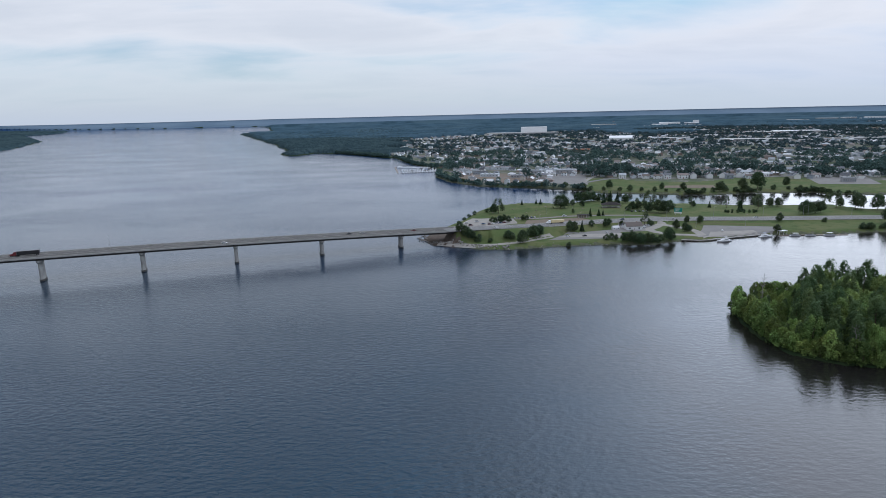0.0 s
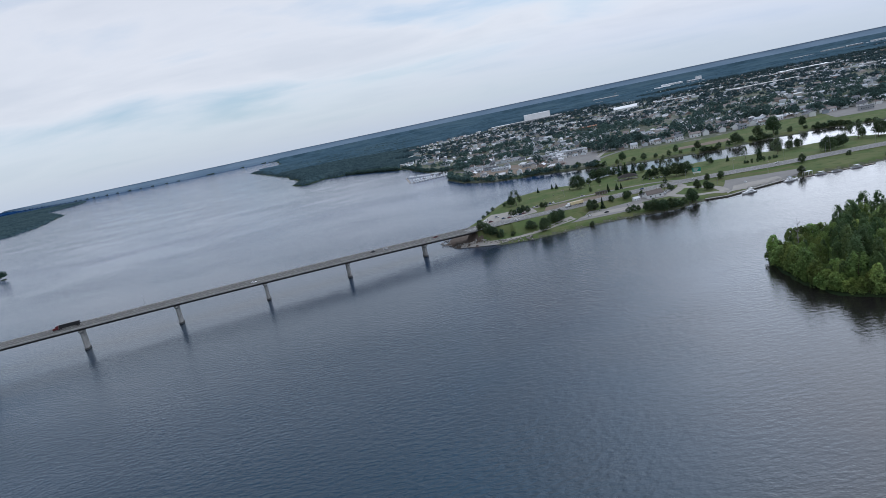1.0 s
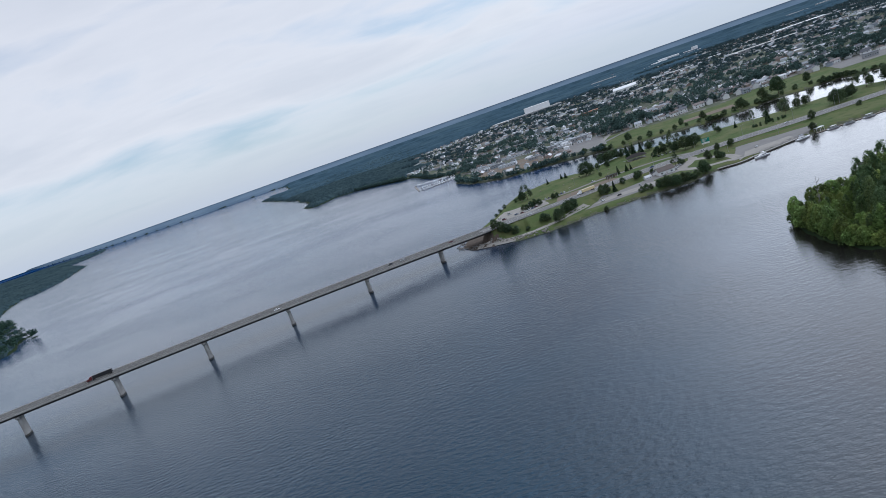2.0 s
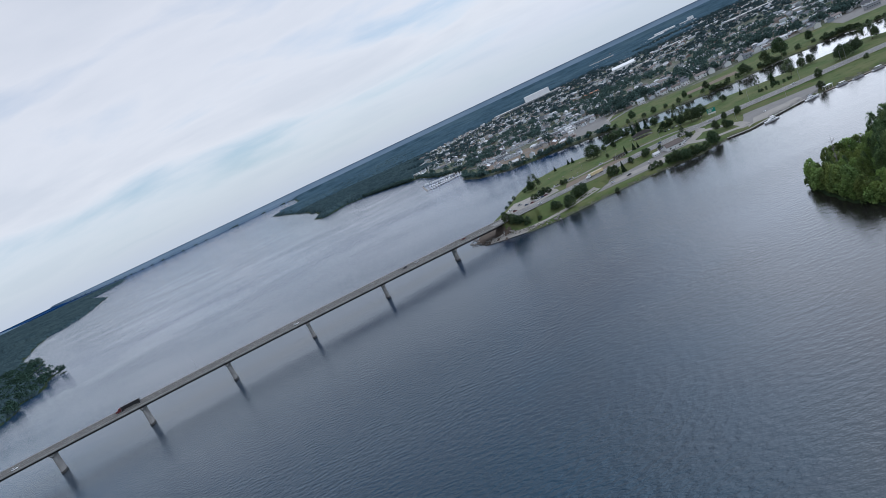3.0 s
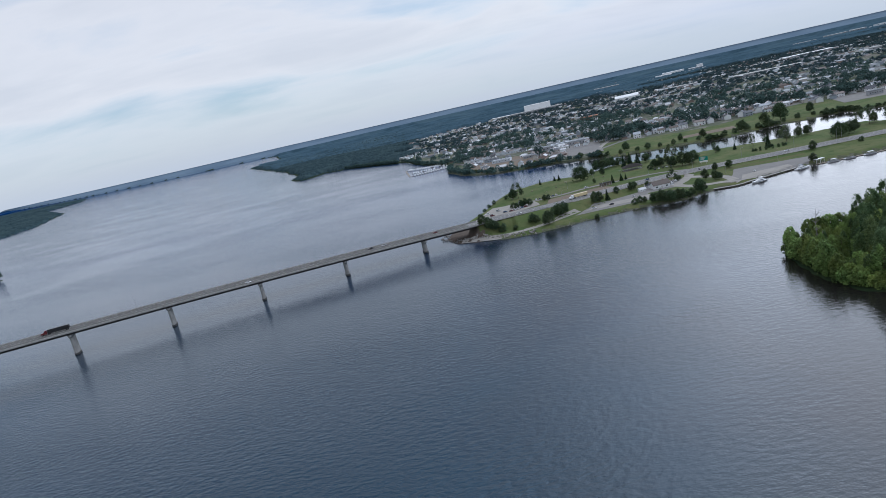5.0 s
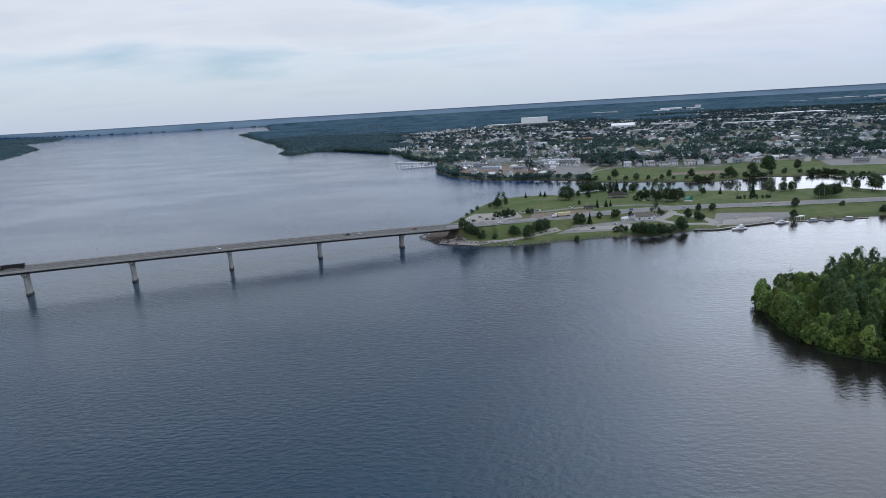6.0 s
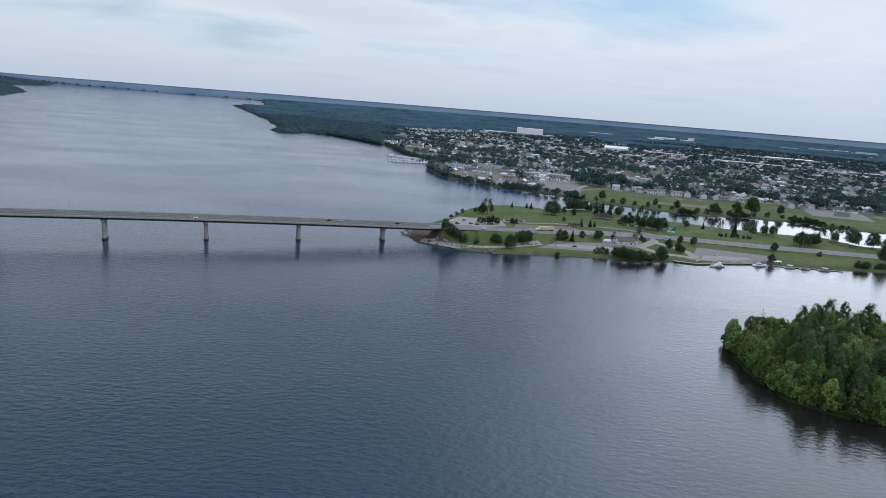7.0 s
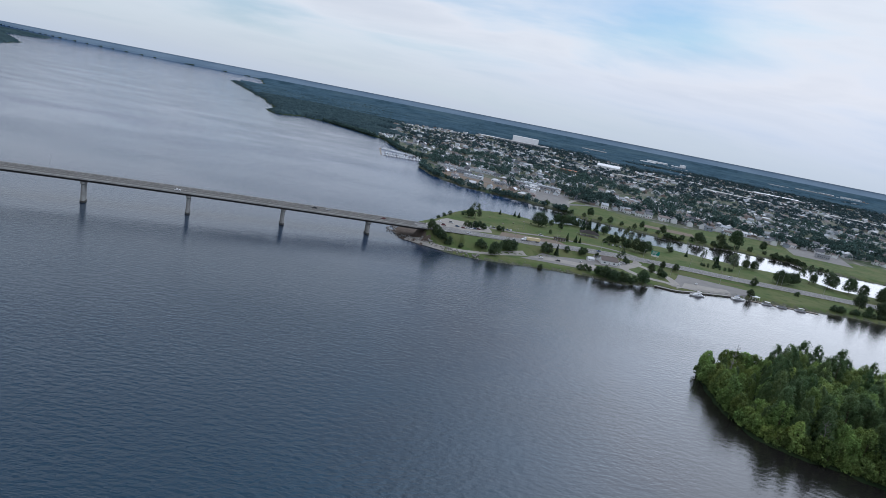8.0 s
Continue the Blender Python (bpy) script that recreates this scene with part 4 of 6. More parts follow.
woods("west_shore_wood", "dense green wood along the far river shore", lambda x, y: (heights(x, y)[4] > -0.5) & (bearing(x, y) > -52) & (np.hypot(x, y) < 1900), 14000, (-1900, -700, 600, 1900), "leaf_shore", 2.3, 13, 40, 51, 0.34, 0.9)

canopy("west_cape_canopy", "dense haze-blue wood covering the far cape", lambda x, y: (heights(x, y)[4] > 6) & (np.hypot(x, y) > 800), np.arange(-50, -26, 0.08), np.geomspace(800, 12000, 320), 11, "leaf_canopy", 56)
canopy("north_shore_canopy", "dense haze-blue wood covering the northern cape", lambda x, y: (heights(x, y)[1] > 8) & (x < -110 - (y - 1700) * 0.06 + 150 * wobble(x, y, 70.0)), np.arange(-22, 0, 0.08), np.geomspace(1700, 4900, 210), 12, "leaf_canopy", 57)
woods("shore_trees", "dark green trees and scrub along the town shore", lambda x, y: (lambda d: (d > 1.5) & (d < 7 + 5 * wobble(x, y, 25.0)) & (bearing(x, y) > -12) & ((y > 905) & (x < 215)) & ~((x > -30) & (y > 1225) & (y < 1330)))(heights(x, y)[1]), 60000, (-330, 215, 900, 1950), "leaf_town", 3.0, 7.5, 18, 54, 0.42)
woods("canal_scrub", "dark green scrub along the canal bank", lambda x, y: (lambda d: (d > 0.8) & (d < 7 + 4 * wobble(x, y, 17.0)) & (x >= 205) & (wobble(x, y, 23.0) > 0.15))(heights(x, y)[1]), 26000, (205, 700, 780, 930), "leaf_park", 2.2, 4.2, 16, 55, 0.5)

# ---- the town ----
def palette(name, colors, rough, source="object"):
    """A surface whose colour is picked from a few paints by the object or the loose piece."""
    m = Mat(name, colors[0], rough)
    r = m.n.new("ShaderNodeObjectInfo").outputs["Random"] if source == "object" else m.n.new("ShaderNodeNewGeometry").outputs["Random Per Island"]
    ramp = m.n.new("ShaderNodeValToRGB")
    ramp.color_ramp.interpolation = "CONSTANT"
    e = ramp.color_ramp.elements
    while len(e) < len(colors):
        e.new(0.5)
    for k, c in enumerate(colors):
        e[k].position, e[k].color = k / len(colors), (*c, 1)
    m.l.new(r, ramp.inputs[0])
    m.color = ramp.outputs[0]
    m.blend(m.ramp(m.noise(0.35, 5), 0.45, 0.8, 0, 0.35), (0.16, 0.15, 0.13))
    m.bump(m.noise(3.0, 3), 0.2, 0.03)
    return m.m


WALLS = [(0.70, 0.74, 0.78), (0.46, 0.44, 0.41), (0.78, 0.80, 0.82), (0.30, 0.24, 0.21), (0.58, 0.62, 0.67), (0.72, 0.73, 0.72), (0.30, 0.34, 0.39)]
# the pale grey-blue tones hold sky reflection in the roof colour
ROOFS = [(0.14, 0.15, 0.17), (0.30, 0.32, 0.35), (0.13, 0.11, 0.10), (0.42, 0.45, 0.49), (0.22, 0.19, 0.18), (0.62, 0.63, 0.65), (0.075, 0.08, 0.095)]
M["wall"], M["roof"] = palette("house_siding", WALLS, 0.75), palette("roof_shingles", ROOFS, 0.85)
M["wall_far"], M["roof_far"] = palette("far_house_siding", WALLS, 0.75, "island"), palette("far_roof_shingles", ROOFS, 0.85, "island")
M["white"] = weathered("white_painted_sheet", (0.76, 0.77, 0.78), 0.5, 0.05, 0.86, bump=0.01).m
M["pale_roof"] = weathered("pale_flat_roofing", (0.48, 0.48, 0.47), 0.85, 0.05, 0.75).m
M["grey_sheet"] = weathered("grey_metal_cladding", (0.33, 0.34, 0.36), 0.5, 0.06, 0.8, bump=0.01).m
M["orange_roof"] = weathered("orange_tiled_roof", (0.40, 0.20, 0.13), 0.8, 0.2, 0.7).m
M["brick"] = weathered("brown_brick", (0.24, 0.15, 0.11), 0.85, 0.3, 0.7).m
M["glass"] = weathered("dark_window_glass", (0.03, 0.04, 0.05), 0.12, 0.2, 0.7, bump=0).m
M["wood"] = weathered("weathered_planks", (0.30, 0.26, 0.21), 0.85, 0.6, 0.65).m
M["dark"] = weathered("dark_paint", (0.03, 0.03, 0.034), 0.6, 0.4, 0.7, bump=0).m
M["door"] = weathered("painted_door", (0.20, 0.08, 0.06), 0.6, 0.8, 0.7, bump=0).m


def gable(w, d, h, ridge, over=0.5):
    bm = bmesh.new()
    x, y = w / 2 + over, d / 2 + over
    rows = [[(-x, -y, h - 0.25), (-x, 0, h + ridge), (-x, y, h - 0.25), (-x, y, h), (-x, 0, h + ridge + 0.28), (-x, -y, h)], [(x, -y, h - 0.25), (x, 0, h + ridge), (x, y, h - 0.25), (x, y, h), (x, 0, h + ridge + 0.28), (x, -y, h)]]
    return loft(bm, rows)


def hip(w, d, h, ridge, over=0.6):
    bm = bmesh.new()
    x, y, r = w / 2 + over, d / 2 + over, max(0.3, (w - d) / 2)
    v = [bm.verts.new(p) for p in ((-x, -y, h), (x, -y, h), (x, y, h), (-x, y, h), (-r, 0, h + ridge), (r, 0, h + ridge))]
    for f in ((0, 1, 5, 4), (1, 2, 5), (2, 3, 4, 5), (3, 0, 4), (3, 2, 1, 0)):
        bm.faces.new([v[i] for i in f])
    return bm


def house(w, d, h, ridge, roof, label, storeys=1, wall="wall"):
    """A detached house: wall body, roof, chimney, door and windows."""
    bm = boxes((-w / 2, w / 2, -d / 2, d / 2, -0.6, h))
    if roof == "gable":
        for x in (-w / 2, w / 2):
            v = [bm.verts.new(p) for p in ((x, -d / 2, h), (x, d / 2, h), (x, 0, h + ridge))]
            bm.faces.new(v if x > 0 else v[::-1])
    e = tagged(part("house", bm, M[wall]), label, "house")
    r = part("roof", gable(w, d, h, ridge) if roof == "gable" else hip(w, d, h, ridge), M["roof"], e)
    part("chimney", boxes((w * 0.2, w * 0.2 + 0.7, 0.3, 0.9, h + ridge * 0.5, h + ridge + 0.9), bevel=0.04), M["brick"], r)
    part("door", boxes((-0.5, 0.5, -d / 2 - 0.05, -d / 2 + 0.02, 0, 2.05), bevel=0.02), M["door"], e)
    for level in range(storeys):
        for side in (-1, 1):
            for x in (-w * 0.3, w * 0.3):
                z = 0.9 + level * 2.7
                part("window", boxes((x - 0.8, x + 0.8, side * d / 2 - 0.04, side * d / 2 + 0.04, z, z + 1.25), bevel=0.02), M["glass"], e)
    return e


HOUSE = "detached town house with pale siding and pitched roof"
house_kinds = [house(12, 8.5, 3.0, 2.4, "gable", HOUSE), house(10, 8, 5.4, 2.4, "gable", "two-storey town house with pitched roof", 2), house(14, 9, 2.9, 2.2, "hip", "long bungalow with a hipped roof"),
               house(9, 9, 5.2, 2.2, "hip", "two-storey town house with hipped roof", 2), house(16, 9, 3.0, 2.3, "gable", "long low house with pale siding"),
               house(13, 10, 5.6, 2.6, "gable", "white two-storey house beside the grass field", 2, "white")]
LANDMARKS = [(435, 2869, 120), (425, 2760, 90), (640, 2174, 70), (384, 1671, 45), (170, 1155, 26), (235, 1140, 26), (90, 1124, 25), (620, 918, 25)]


def in_town(x, y):
    z, sm, *_ = heights(x, y)
    field = (x > 195) & (y < 1050 - (x - 310) * 0.24)
    lot = (x > 560) & (x < 680) & (y < 985)
    clear = np.ones(x.shape, bool)
    for a, b, r in LANDMARKS:
        clear &= np.hypot(x - a, y - b) > r
    park = np.hypot((x - 820) / 1.4, y - 1650) < 75
    return (sm > 30) & ~field & ~lot & clear & ~park & (x > -130 - (y - 1500) * 0.15 + 90 * wobble(x, y, 110.0))


rng = np.random.default_rng(3)
turn = radians(-17)
gu, gv = np.meshgrid(np.arange(-2600, 3600, 16.5), np.arange(700, 5200, 37.0))
gu = gu + rng.normal(0, 3.0, gu.shape)
gv = gv + np.where(rng.random(gv.shape) < 0.5, 8.0, -8.0) + rng.normal(0, 1.2, gv.shape)
hx, hy = (gu * math.cos(turn) - gv * math.sin(turn)).ravel(), (gu * math.sin(turn) + gv * math.cos(turn)).ravel()
hb, hd = bearing(hx, hy), np.hypot(hx, hy)
# the town thins out towards the woods
edge_of_town = 2900 + 700 * wobble(hx, hy, 300.0) + np.clip(hb - 6, 0, 30) * 40 + 1900 * rng.random(hx.shape) ** 4
ok = in_town(hx, hy) & (hb > -11) & (hb < 42) & (hd < edge_of_town) & (rng.random(hx.shape) < np.clip(0.62 + 0.45 * wobble(hx, hy, 150.0) + 0.35 * wobble(hy, hx, 55.0), 0.06, 0.92) * np.clip(1.45 - hd / 2900, 0.2, 1.0))
hx, hy, hd = hx[ok], hy[ok], hd[ok]
order = np.argsort(hd)
hx, hy, hd = hx[order], hy[order], hd[order]
hz = heights(hx, hy)[0]
for x, y, g in zip(hx[:280], hy[:280], hz[:280]):
    a = math.degrees(turn) + float(rng.choice([0, 90, 180, 270])) + rng.normal(0, 4)
    copy_thing(house_kinds[int(rng.integers(5))], pose(*lay(x, y, float(g)), 0, 0, a) @ Matrix.Diagonal((1.0, 1.0, 1.1, 1)))["group"] = "houses of the town"
for k in range(66):  # white houses in uneven rows along the far side of the field
    x = 305 + 400 * (k % 22) / 21 + rng.normal(0, 6)
    y = 1036 - (x - 310) * 0.24 + (k // 22) * 21 + rng.normal(0, 5)
    if wobble(np.array([x]), np.array([y]), 26.0)[0] > 0.45:
        continue
    ob = copy_thing(house_kinds[int(rng.choice([5, 5, 5, 1, 3]))], pose(x, y, ground_at(x, y), 0, 0, -13 + float(rng.choice([0, 90])) + rng.normal(0, 9)) @ Matrix.Diagonal((rng.uniform(0.75, 1.25), 0.95, rng.uniform(0.8, 1.15), 1)))
    ob["group"] = "houses of the town"
discard(*house_kinds)

# farther houses, one mass
verts, faces, slots = [], [], []
for x, y, d, g in zip(hx[280:], hy[280:], hd[280:], hz[280:]):
    w, dp, h = rng.uniform(9, 16), rng.uniform(8, 11), rng.choice([3.4, 4.2, 6.2])
    flat = rng.random() < 0.12
    if flat:
        w, dp, h = w * 1.9, dp * 1.5, 5.0
    ridge = 0.4 if flat else rng.uniform(1.6, 2.8)
    a = turn + float(rng.choice([0, math.pi / 2])) + rng.normal(0, 0.06)
    rows = [(-w / 2, -dp / 2, -0.5), (w / 2, -dp / 2, -0.5), (w / 2, dp / 2, -0.5), (-w / 2, dp / 2, -0.5), (-w / 2, -dp / 2, h), (w / 2, -dp / 2, h), (w / 2, dp / 2, h), (-w / 2, dp / 2, h), (-w / 2, 0, h + ridge), (w / 2, 0, h + ridge)]
    o = 0.5
    top = [(-w / 2 - o, -dp / 2 - o, h - 0.2), (w / 2 + o, -dp / 2 - o, h - 0.2), (w / 2 + o, 0, h + ridge + 0.2), (-w / 2 - o, 0, h + ridge + 0.2), (-w / 2 - o, dp / 2 + o, h - 0.2), (w / 2 + o, dp / 2 + o, h - 0.2)]
    n = len(verts)
    for px_, py_, pz_ in rows + top:
        verts.append(lay(x + px_ * math.cos(a) - py_ * math.sin(a), y + px_ * math.sin(a) + py_ * math.cos(a), g + pz_))
    for f in ((0, 1, 5, 4), (1, 2, 6, 9, 5), (2, 3, 7, 6), (3, 0, 4, 8, 7)):
        faces.append(tuple(n + i for i in f))
        slots.append(0)
    for f in ((10, 11, 12, 13), (13, 12, 15, 14)):
        faces.append(tuple(n + i for i in f))
        slots.append(1)
me = mesh("far_houses", verts, faces)
me.materials.append(M["wall_far"])
me.materials.append(M["roof_far"])
me.polygons.foreach_set("material_index", np.array(slots, np.int32))
tagged(part("far_houses", me, None), "hundreds of small pale houses of the far town", "houses", kind="stuff")

# trees between the houses
def town_inside(x, y):
    d = np.hypot(x, y)
    yard = (x > -5) & (x < 255) & (y < 1235) & (heights(x, y)[1] > 16) & (wobble(x, y, 14.0) < 0.62)
    return (heights(x, y)[1] > 12) & ~yard & ~((x > 195) & (y < 1045 - (x - 310) * 0.24)) & (bearing(x, y) > -9) & (bearing(x, y) < 44) & (wobble(x, y, 37.0) + 0.7 * wobble(y, x, 90.0) > np.where(d < 1700, -0.02, np.where(d < 2500, 0.06, -0.1))) & (np.hypot(x - 435, y - 2869) > 90) & (np.hypot(x - 640, y - 2174) > 60)


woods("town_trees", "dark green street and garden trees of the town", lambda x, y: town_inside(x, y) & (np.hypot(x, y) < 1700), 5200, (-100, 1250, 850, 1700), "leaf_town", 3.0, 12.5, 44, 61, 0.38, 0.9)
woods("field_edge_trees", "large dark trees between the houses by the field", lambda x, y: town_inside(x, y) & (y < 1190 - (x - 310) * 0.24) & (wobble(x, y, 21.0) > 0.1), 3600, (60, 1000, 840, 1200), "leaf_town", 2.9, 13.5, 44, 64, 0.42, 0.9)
woods("far_town_trees", "dark haze-blue trees of the far town", lambda x, y: town_inside(x, y) & (x > -40 - (y - 1500) * 0.08) & (np.hypot(x, y) < 2500 + np.clip(bearing(x, y), 0, 40) * 60) & (np.hypot(x, y) >= 1700) & (np.hypot(x, y) < 4200), 46000, (-500, 3000, 1200, 4200), "leaf_far", 5.2, 10.0, 12, 62, 0.5, 1.4)
canopy("distant_wood", "haze-blue woods stretching from the town to the horizon", lambda x, y: (heights(x, y)[1] > 12) & (np.hypot(x, y) > 2900 + 600 * wobble(x, y, 300.0) + np.clip(bearing(x, y) - 6, 0, 30) * 30) & (wobble(x, y, 330.0) + 0.4 * wobble(y, x, 120.0) > -0.85), np.arange(-17, 46, 0.12), np.geomspace(2500, 5400, 130), 13, "far_woods", 63)


def block(name, x, y, w, d, h, rz, wall, roof, label, category="building", bays=0, dome=0.0, parapet=0.6):
    """A large building: wall body, flat or bowed roof with an upstand, and window bays."""
    gx, gy, gz = lay(x, y, max(ground_at(x, y), 1.0))
    k = math.hypot(gx, gy) / math.hypot(x, y)
    e = tagged(part(name, boxes((-w / 2, w / 2, -d / 2, d / 2, -3, h)), M[wall]), label, category)
    e.matrix_world = pose(gx, gy, gz, 0, 0, rz) @ Matrix.Diagonal((k, k, k, 1))
    bm = bmesh.new()
    if dome:
        n = 8
        loft(bm, [[(s * (w / 2 + 0.5), -d / 2 - 0.5 + (d + 1) * i / n, h + dome * math.sin(math.pi * i / n)) for i in range(n + 1)] + [(s * (w / 2 + 0.5), d / 2, h - 0.2), (s * (w / 2 + 0.5), -d / 2, h - 0.2)] for s in (-1, 1)])
    else:
        box(bm, -w / 2 - 0.3, w / 2 + 0.3, -d / 2 - 0.3, d / 2 + 0.3, h, h + parapet, taper=0.25)
    part("roof", bm, M[roof], e)
    if not dome and w > 18:
        for i in range(3):
            part("roof_unit", boxes((-w * 0.3 + i * w * 0.25, -w * 0.3 + i * w * 0.25 + 3, -2, 1.5, h + parapet, h + parapet + 1.8), bevel=0.1), M["grey_sheet"], e)
    for i in range(bays):
        bx = -w / 2 + w * (i + 0.5) / bays
        part("window", boxes((bx - w / bays * 0.2, bx + w / bays * 0.2, -d / 2 - 0.08, -d / 2 + 0.1, h * 0.4, h * 0.62), bevel=0.03), M["glass"], e)
    return e


block("factory", 437, 2885, 118, 60, 35, -8, "white", "white", "large white windowless industrial building above the town", parapet=1.0)
block("factory", 420, 2830, 235, 50, 13, -8, "grey_sheet", "pale_roof", "long low industrial hall with pale flat roof", bays=14)
block("arena", 640, 2190, 78, 46, 11, -17, "white", "white", "white arena with a bowed roof", dome=7.0)
block("school", 384, 1680, 46, 26, 8, -17, "brick", "orange_roof", "brick school with an orange roof", bays=8)
for x, y, w, d, h, wall in ((1290, 3640, 90, 60, 14, "white"), (1390, 3760, 120, 70, 20, "white"), (1500, 3700, 80, 60, 16, "grey_sheet"), (1440, 3560, 110, 50, 10, "grey_sheet"), (1575, 3820, 34, 34, 27, "white"), (1180, 3480, 70, 40, 10, "grey_sheet")):
    block("plant_hall", x, y, w, d, h, -20, wall, "white" if h > 12 else "pale_roof", "pale factory hall at the edge of the woods", bays=5)["group"] = "halls of the factory"
for x, y, w, d, h in ((1394, 2420, 170, 60, 10), (1250, 2400, 120, 50, 9), (1000, 1950, 190, 45, 8), (1130, 2750, 110, 45, 9), (820, 2150, 90, 40, 8), (700, 2400, 110, 40, 8), (860, 2850, 140, 60, 9),
                      (1320, 1850, 150, 40, 8), (1500, 1900, 80, 40, 9), (2650, 4250, 130, 60, 12), (2830, 4300, 90, 50, 12), (3050, 4350, 120, 60, 12), (2300, 4000, 130, 50, 12), (1030, 3900, 150, 60, 14), (900, 3400, 120, 50, 10), (300, 3000, 140, 50, 8), (600, 1900, 60, 30, 8)):
    block("warehouse", x, y, w, d, h, -17 + RNG.normal(0, 3), "grey_sheet" if w % 20 else "wall", "pale_roof" if RNG.random() < 0.6 else "white", "long flat-roofed commercial building with pale roof", bays=7)["group"] = "commercial buildings of the town"
for x, y, w, d, h in ((170, 1155, 42, 15, 6), (235, 1140, 36, 22, 7), (90, 1124, 34, 12, 4.5), (60, 1215, 46, 14, 5), (120, 1250, 40, 16, 5),
                      (615, 918, 18, 10, 6), (15, 1330, 34, 12, 5), (140, 1090, 30, 11, 4.5), (195, 1105, 26, 12, 5), (40, 1165, 30, 10, 4.5), (205, 1165, 34, 14, 6), (75, 1165, 28, 12, 5), (310, 1120, 30, 14, 5), (350, 1180, 46, 18, 6)):
    block("row_building", x, y, w, d, h, -17 + RNG.normal(0, 5), "wall" if w % 3 else "grey_sheet", "roof", "low flat-roofed building near the waterfront", bays=6)["group"] = "waterfront buildings"

# ---- paths, lots and quay of the peninsula ----
def patch(name, corners, material, label, n=14, lift=0.09, category="paving"):
    """A four-cornered surface laid over the ground."""
    a, b, c, d = (np.array(p, float) for p in corners)
    u, v = np.meshgrid(np.linspace(0, 1, n), np.linspace(0, 1, n))
    u, v = u.ravel()[:, None], v.ravel()[:, None]
    p = (a * (1 - u) + b * u) * (1 - v) + (d * (1 - u) + c * u) * v
    p = p + 0.7 * np.stack([wobble(p[:, 1], p[:, 0], 6.0), wobble(p[:, 0], p[:, 1], 6.0)], 1)
    z = heights(p[:, 0], p[:, 1])[0] + lift
    faces = [(j * n + i, j * n + i + 1, (j + 1) * n + i + 1, (j + 1) * n + i) for j in range(n - 1) for i in range(n - 1)]
    return tagged(part(name, mesh(name, np.c_[p, z], faces), material), label, category, kind="structure")


M["soil"] = weathered("bare_brown_soil", (0.185, 0.152, 0.118), 0.95, 0.12, 0.7, bump=0.05).m
M["pad"] = weathered("grey_gravel_pad", (0.215, 0.208, 0.20), 0.92, 0.1, 0.75, bump=0.05).m
M["dry_grass"] = weathered("dry_verge_grass", (0.10, 0.105, 0.042), 0.95, 0.1, 0.65, bump=0.1).m
for side in (-5.6, 5.6):
    line = along(ROAD, 6.0)
    part("edge_line", strip([(x, y, z + 0.07) for x, y, z in line], side - 0.12, side + 0.12, "edge_line"), M["line"], bpy.data.objects["road"])
line = along(ROAD, 6.0)
part("centre_line", strip([(x, y, z + 0.07) for x, y, z in line], -0.1, 0.1, "centre_line"), M["line"], bpy.data.objects["road"], "faded yellow-white line")
patch("car_park", [(2, 606), (80, 634), (78, 668), (34, 677)], M["gravel"], "pale gravel car park beside the river")
patch("bare_ground", [(82, 612), (160, 642), (150, 658), (92, 650)], M["soil"], "bare brown soil along the road verge")
road("path", [(70, 664), (105, 661), (139, 669), (180, 669), (212, 665), (236, 648)], 3.0, M["pad"], "grey asphalt park lane", 0.10)
road("path", [(-4, 552), (9, 545.5), (34, 535.5), (62, 541), (83, 553), (104, 566)], 4.0, M["gravel"], "pale gravel riverside track", 0.10)
patch("car_park", [(98, 551), (166, 552), (176, 592), (122, 577)], M["pad"], "grey gravel parking area by the river")
patch("car_park", [(110, 560), (168, 558), (174, 572), (122, 572)], M["gravel"], "pale worn gravel in the parking area", lift=0.15)
patch("car_park", [(170, 577), (206, 580), (216, 612), (178, 607)], M["pad"], "grey asphalt yard round the park building", lift=0.11)
road("path", [(199, 584), (212, 596), (222, 610), (230, 622)], 4.5, M["gravel"], "pale gravel access lane", 0.13)
road("path", [(200, 588), (206, 573), (218, 562), (234, 557), (242, 546)], 4.2, M["gravel"], "pale gravel lane to the quay", 0.15)
road("path", [(222, 609), (234, 594), (243, 577), (242, 556)], 4.2, M["gravel"], "pale gravel lane beside the lawn", 0.17)
patch("boat_ramp_lot", [(234, 547), (306, 557), (333, 586), (262, 600)], M["pad"], "grey asphalt lot behind the quay", lift=0.12)
patch("boat_ramp_lot", [(244, 547), (296, 560), (298, 572), (256, 570)], M["gravel"], "pale gravel strip along the quay", lift=0.2)
patch("verge", [(90, 652), (190, 674), (188, 684), (110, 668)], M["dry_grass"], "dry yellowish grass verge")
patch("verge", [(244, 606), (330, 598), (330, 606), (246, 613)], M["dry_grass"], "dry yellowish grass verge", lift=0.05)

QUAY = [(218, 544.5), (236, 540.5), (251, 545), (276, 552.5), (297, 558)]
quay = tagged(part("quay", swept([(x, y, 0) for x, y in along(QUAY, 4.0)], [(-1.1, -4), (-1.1, 0.85), (1.3, 0.85), (1.3, -4)], "quay"), M["wet_concrete"]), "dark quay wall with a pale top along the water", "quay", kind="structure")
bm = bmesh.new()
for x, y in along(QUAY, 7.0):
    rod(bm, (x, y - 1.5, -3), (x, y - 1.5, 1.9), 0.16, 0.14, 8)
part("quay_top", swept([(x, y, 0.86) for x, y in along(QUAY, 4.0)], [(-1.25, 0), (-1.25, 0.22), (1.4, 0.22), (1.4, 0)], "quay_top"), M["concrete"], quay, "pale concrete coping")
part("fender_piles", bm, M["wood"], quay, "dark timber fender piles")


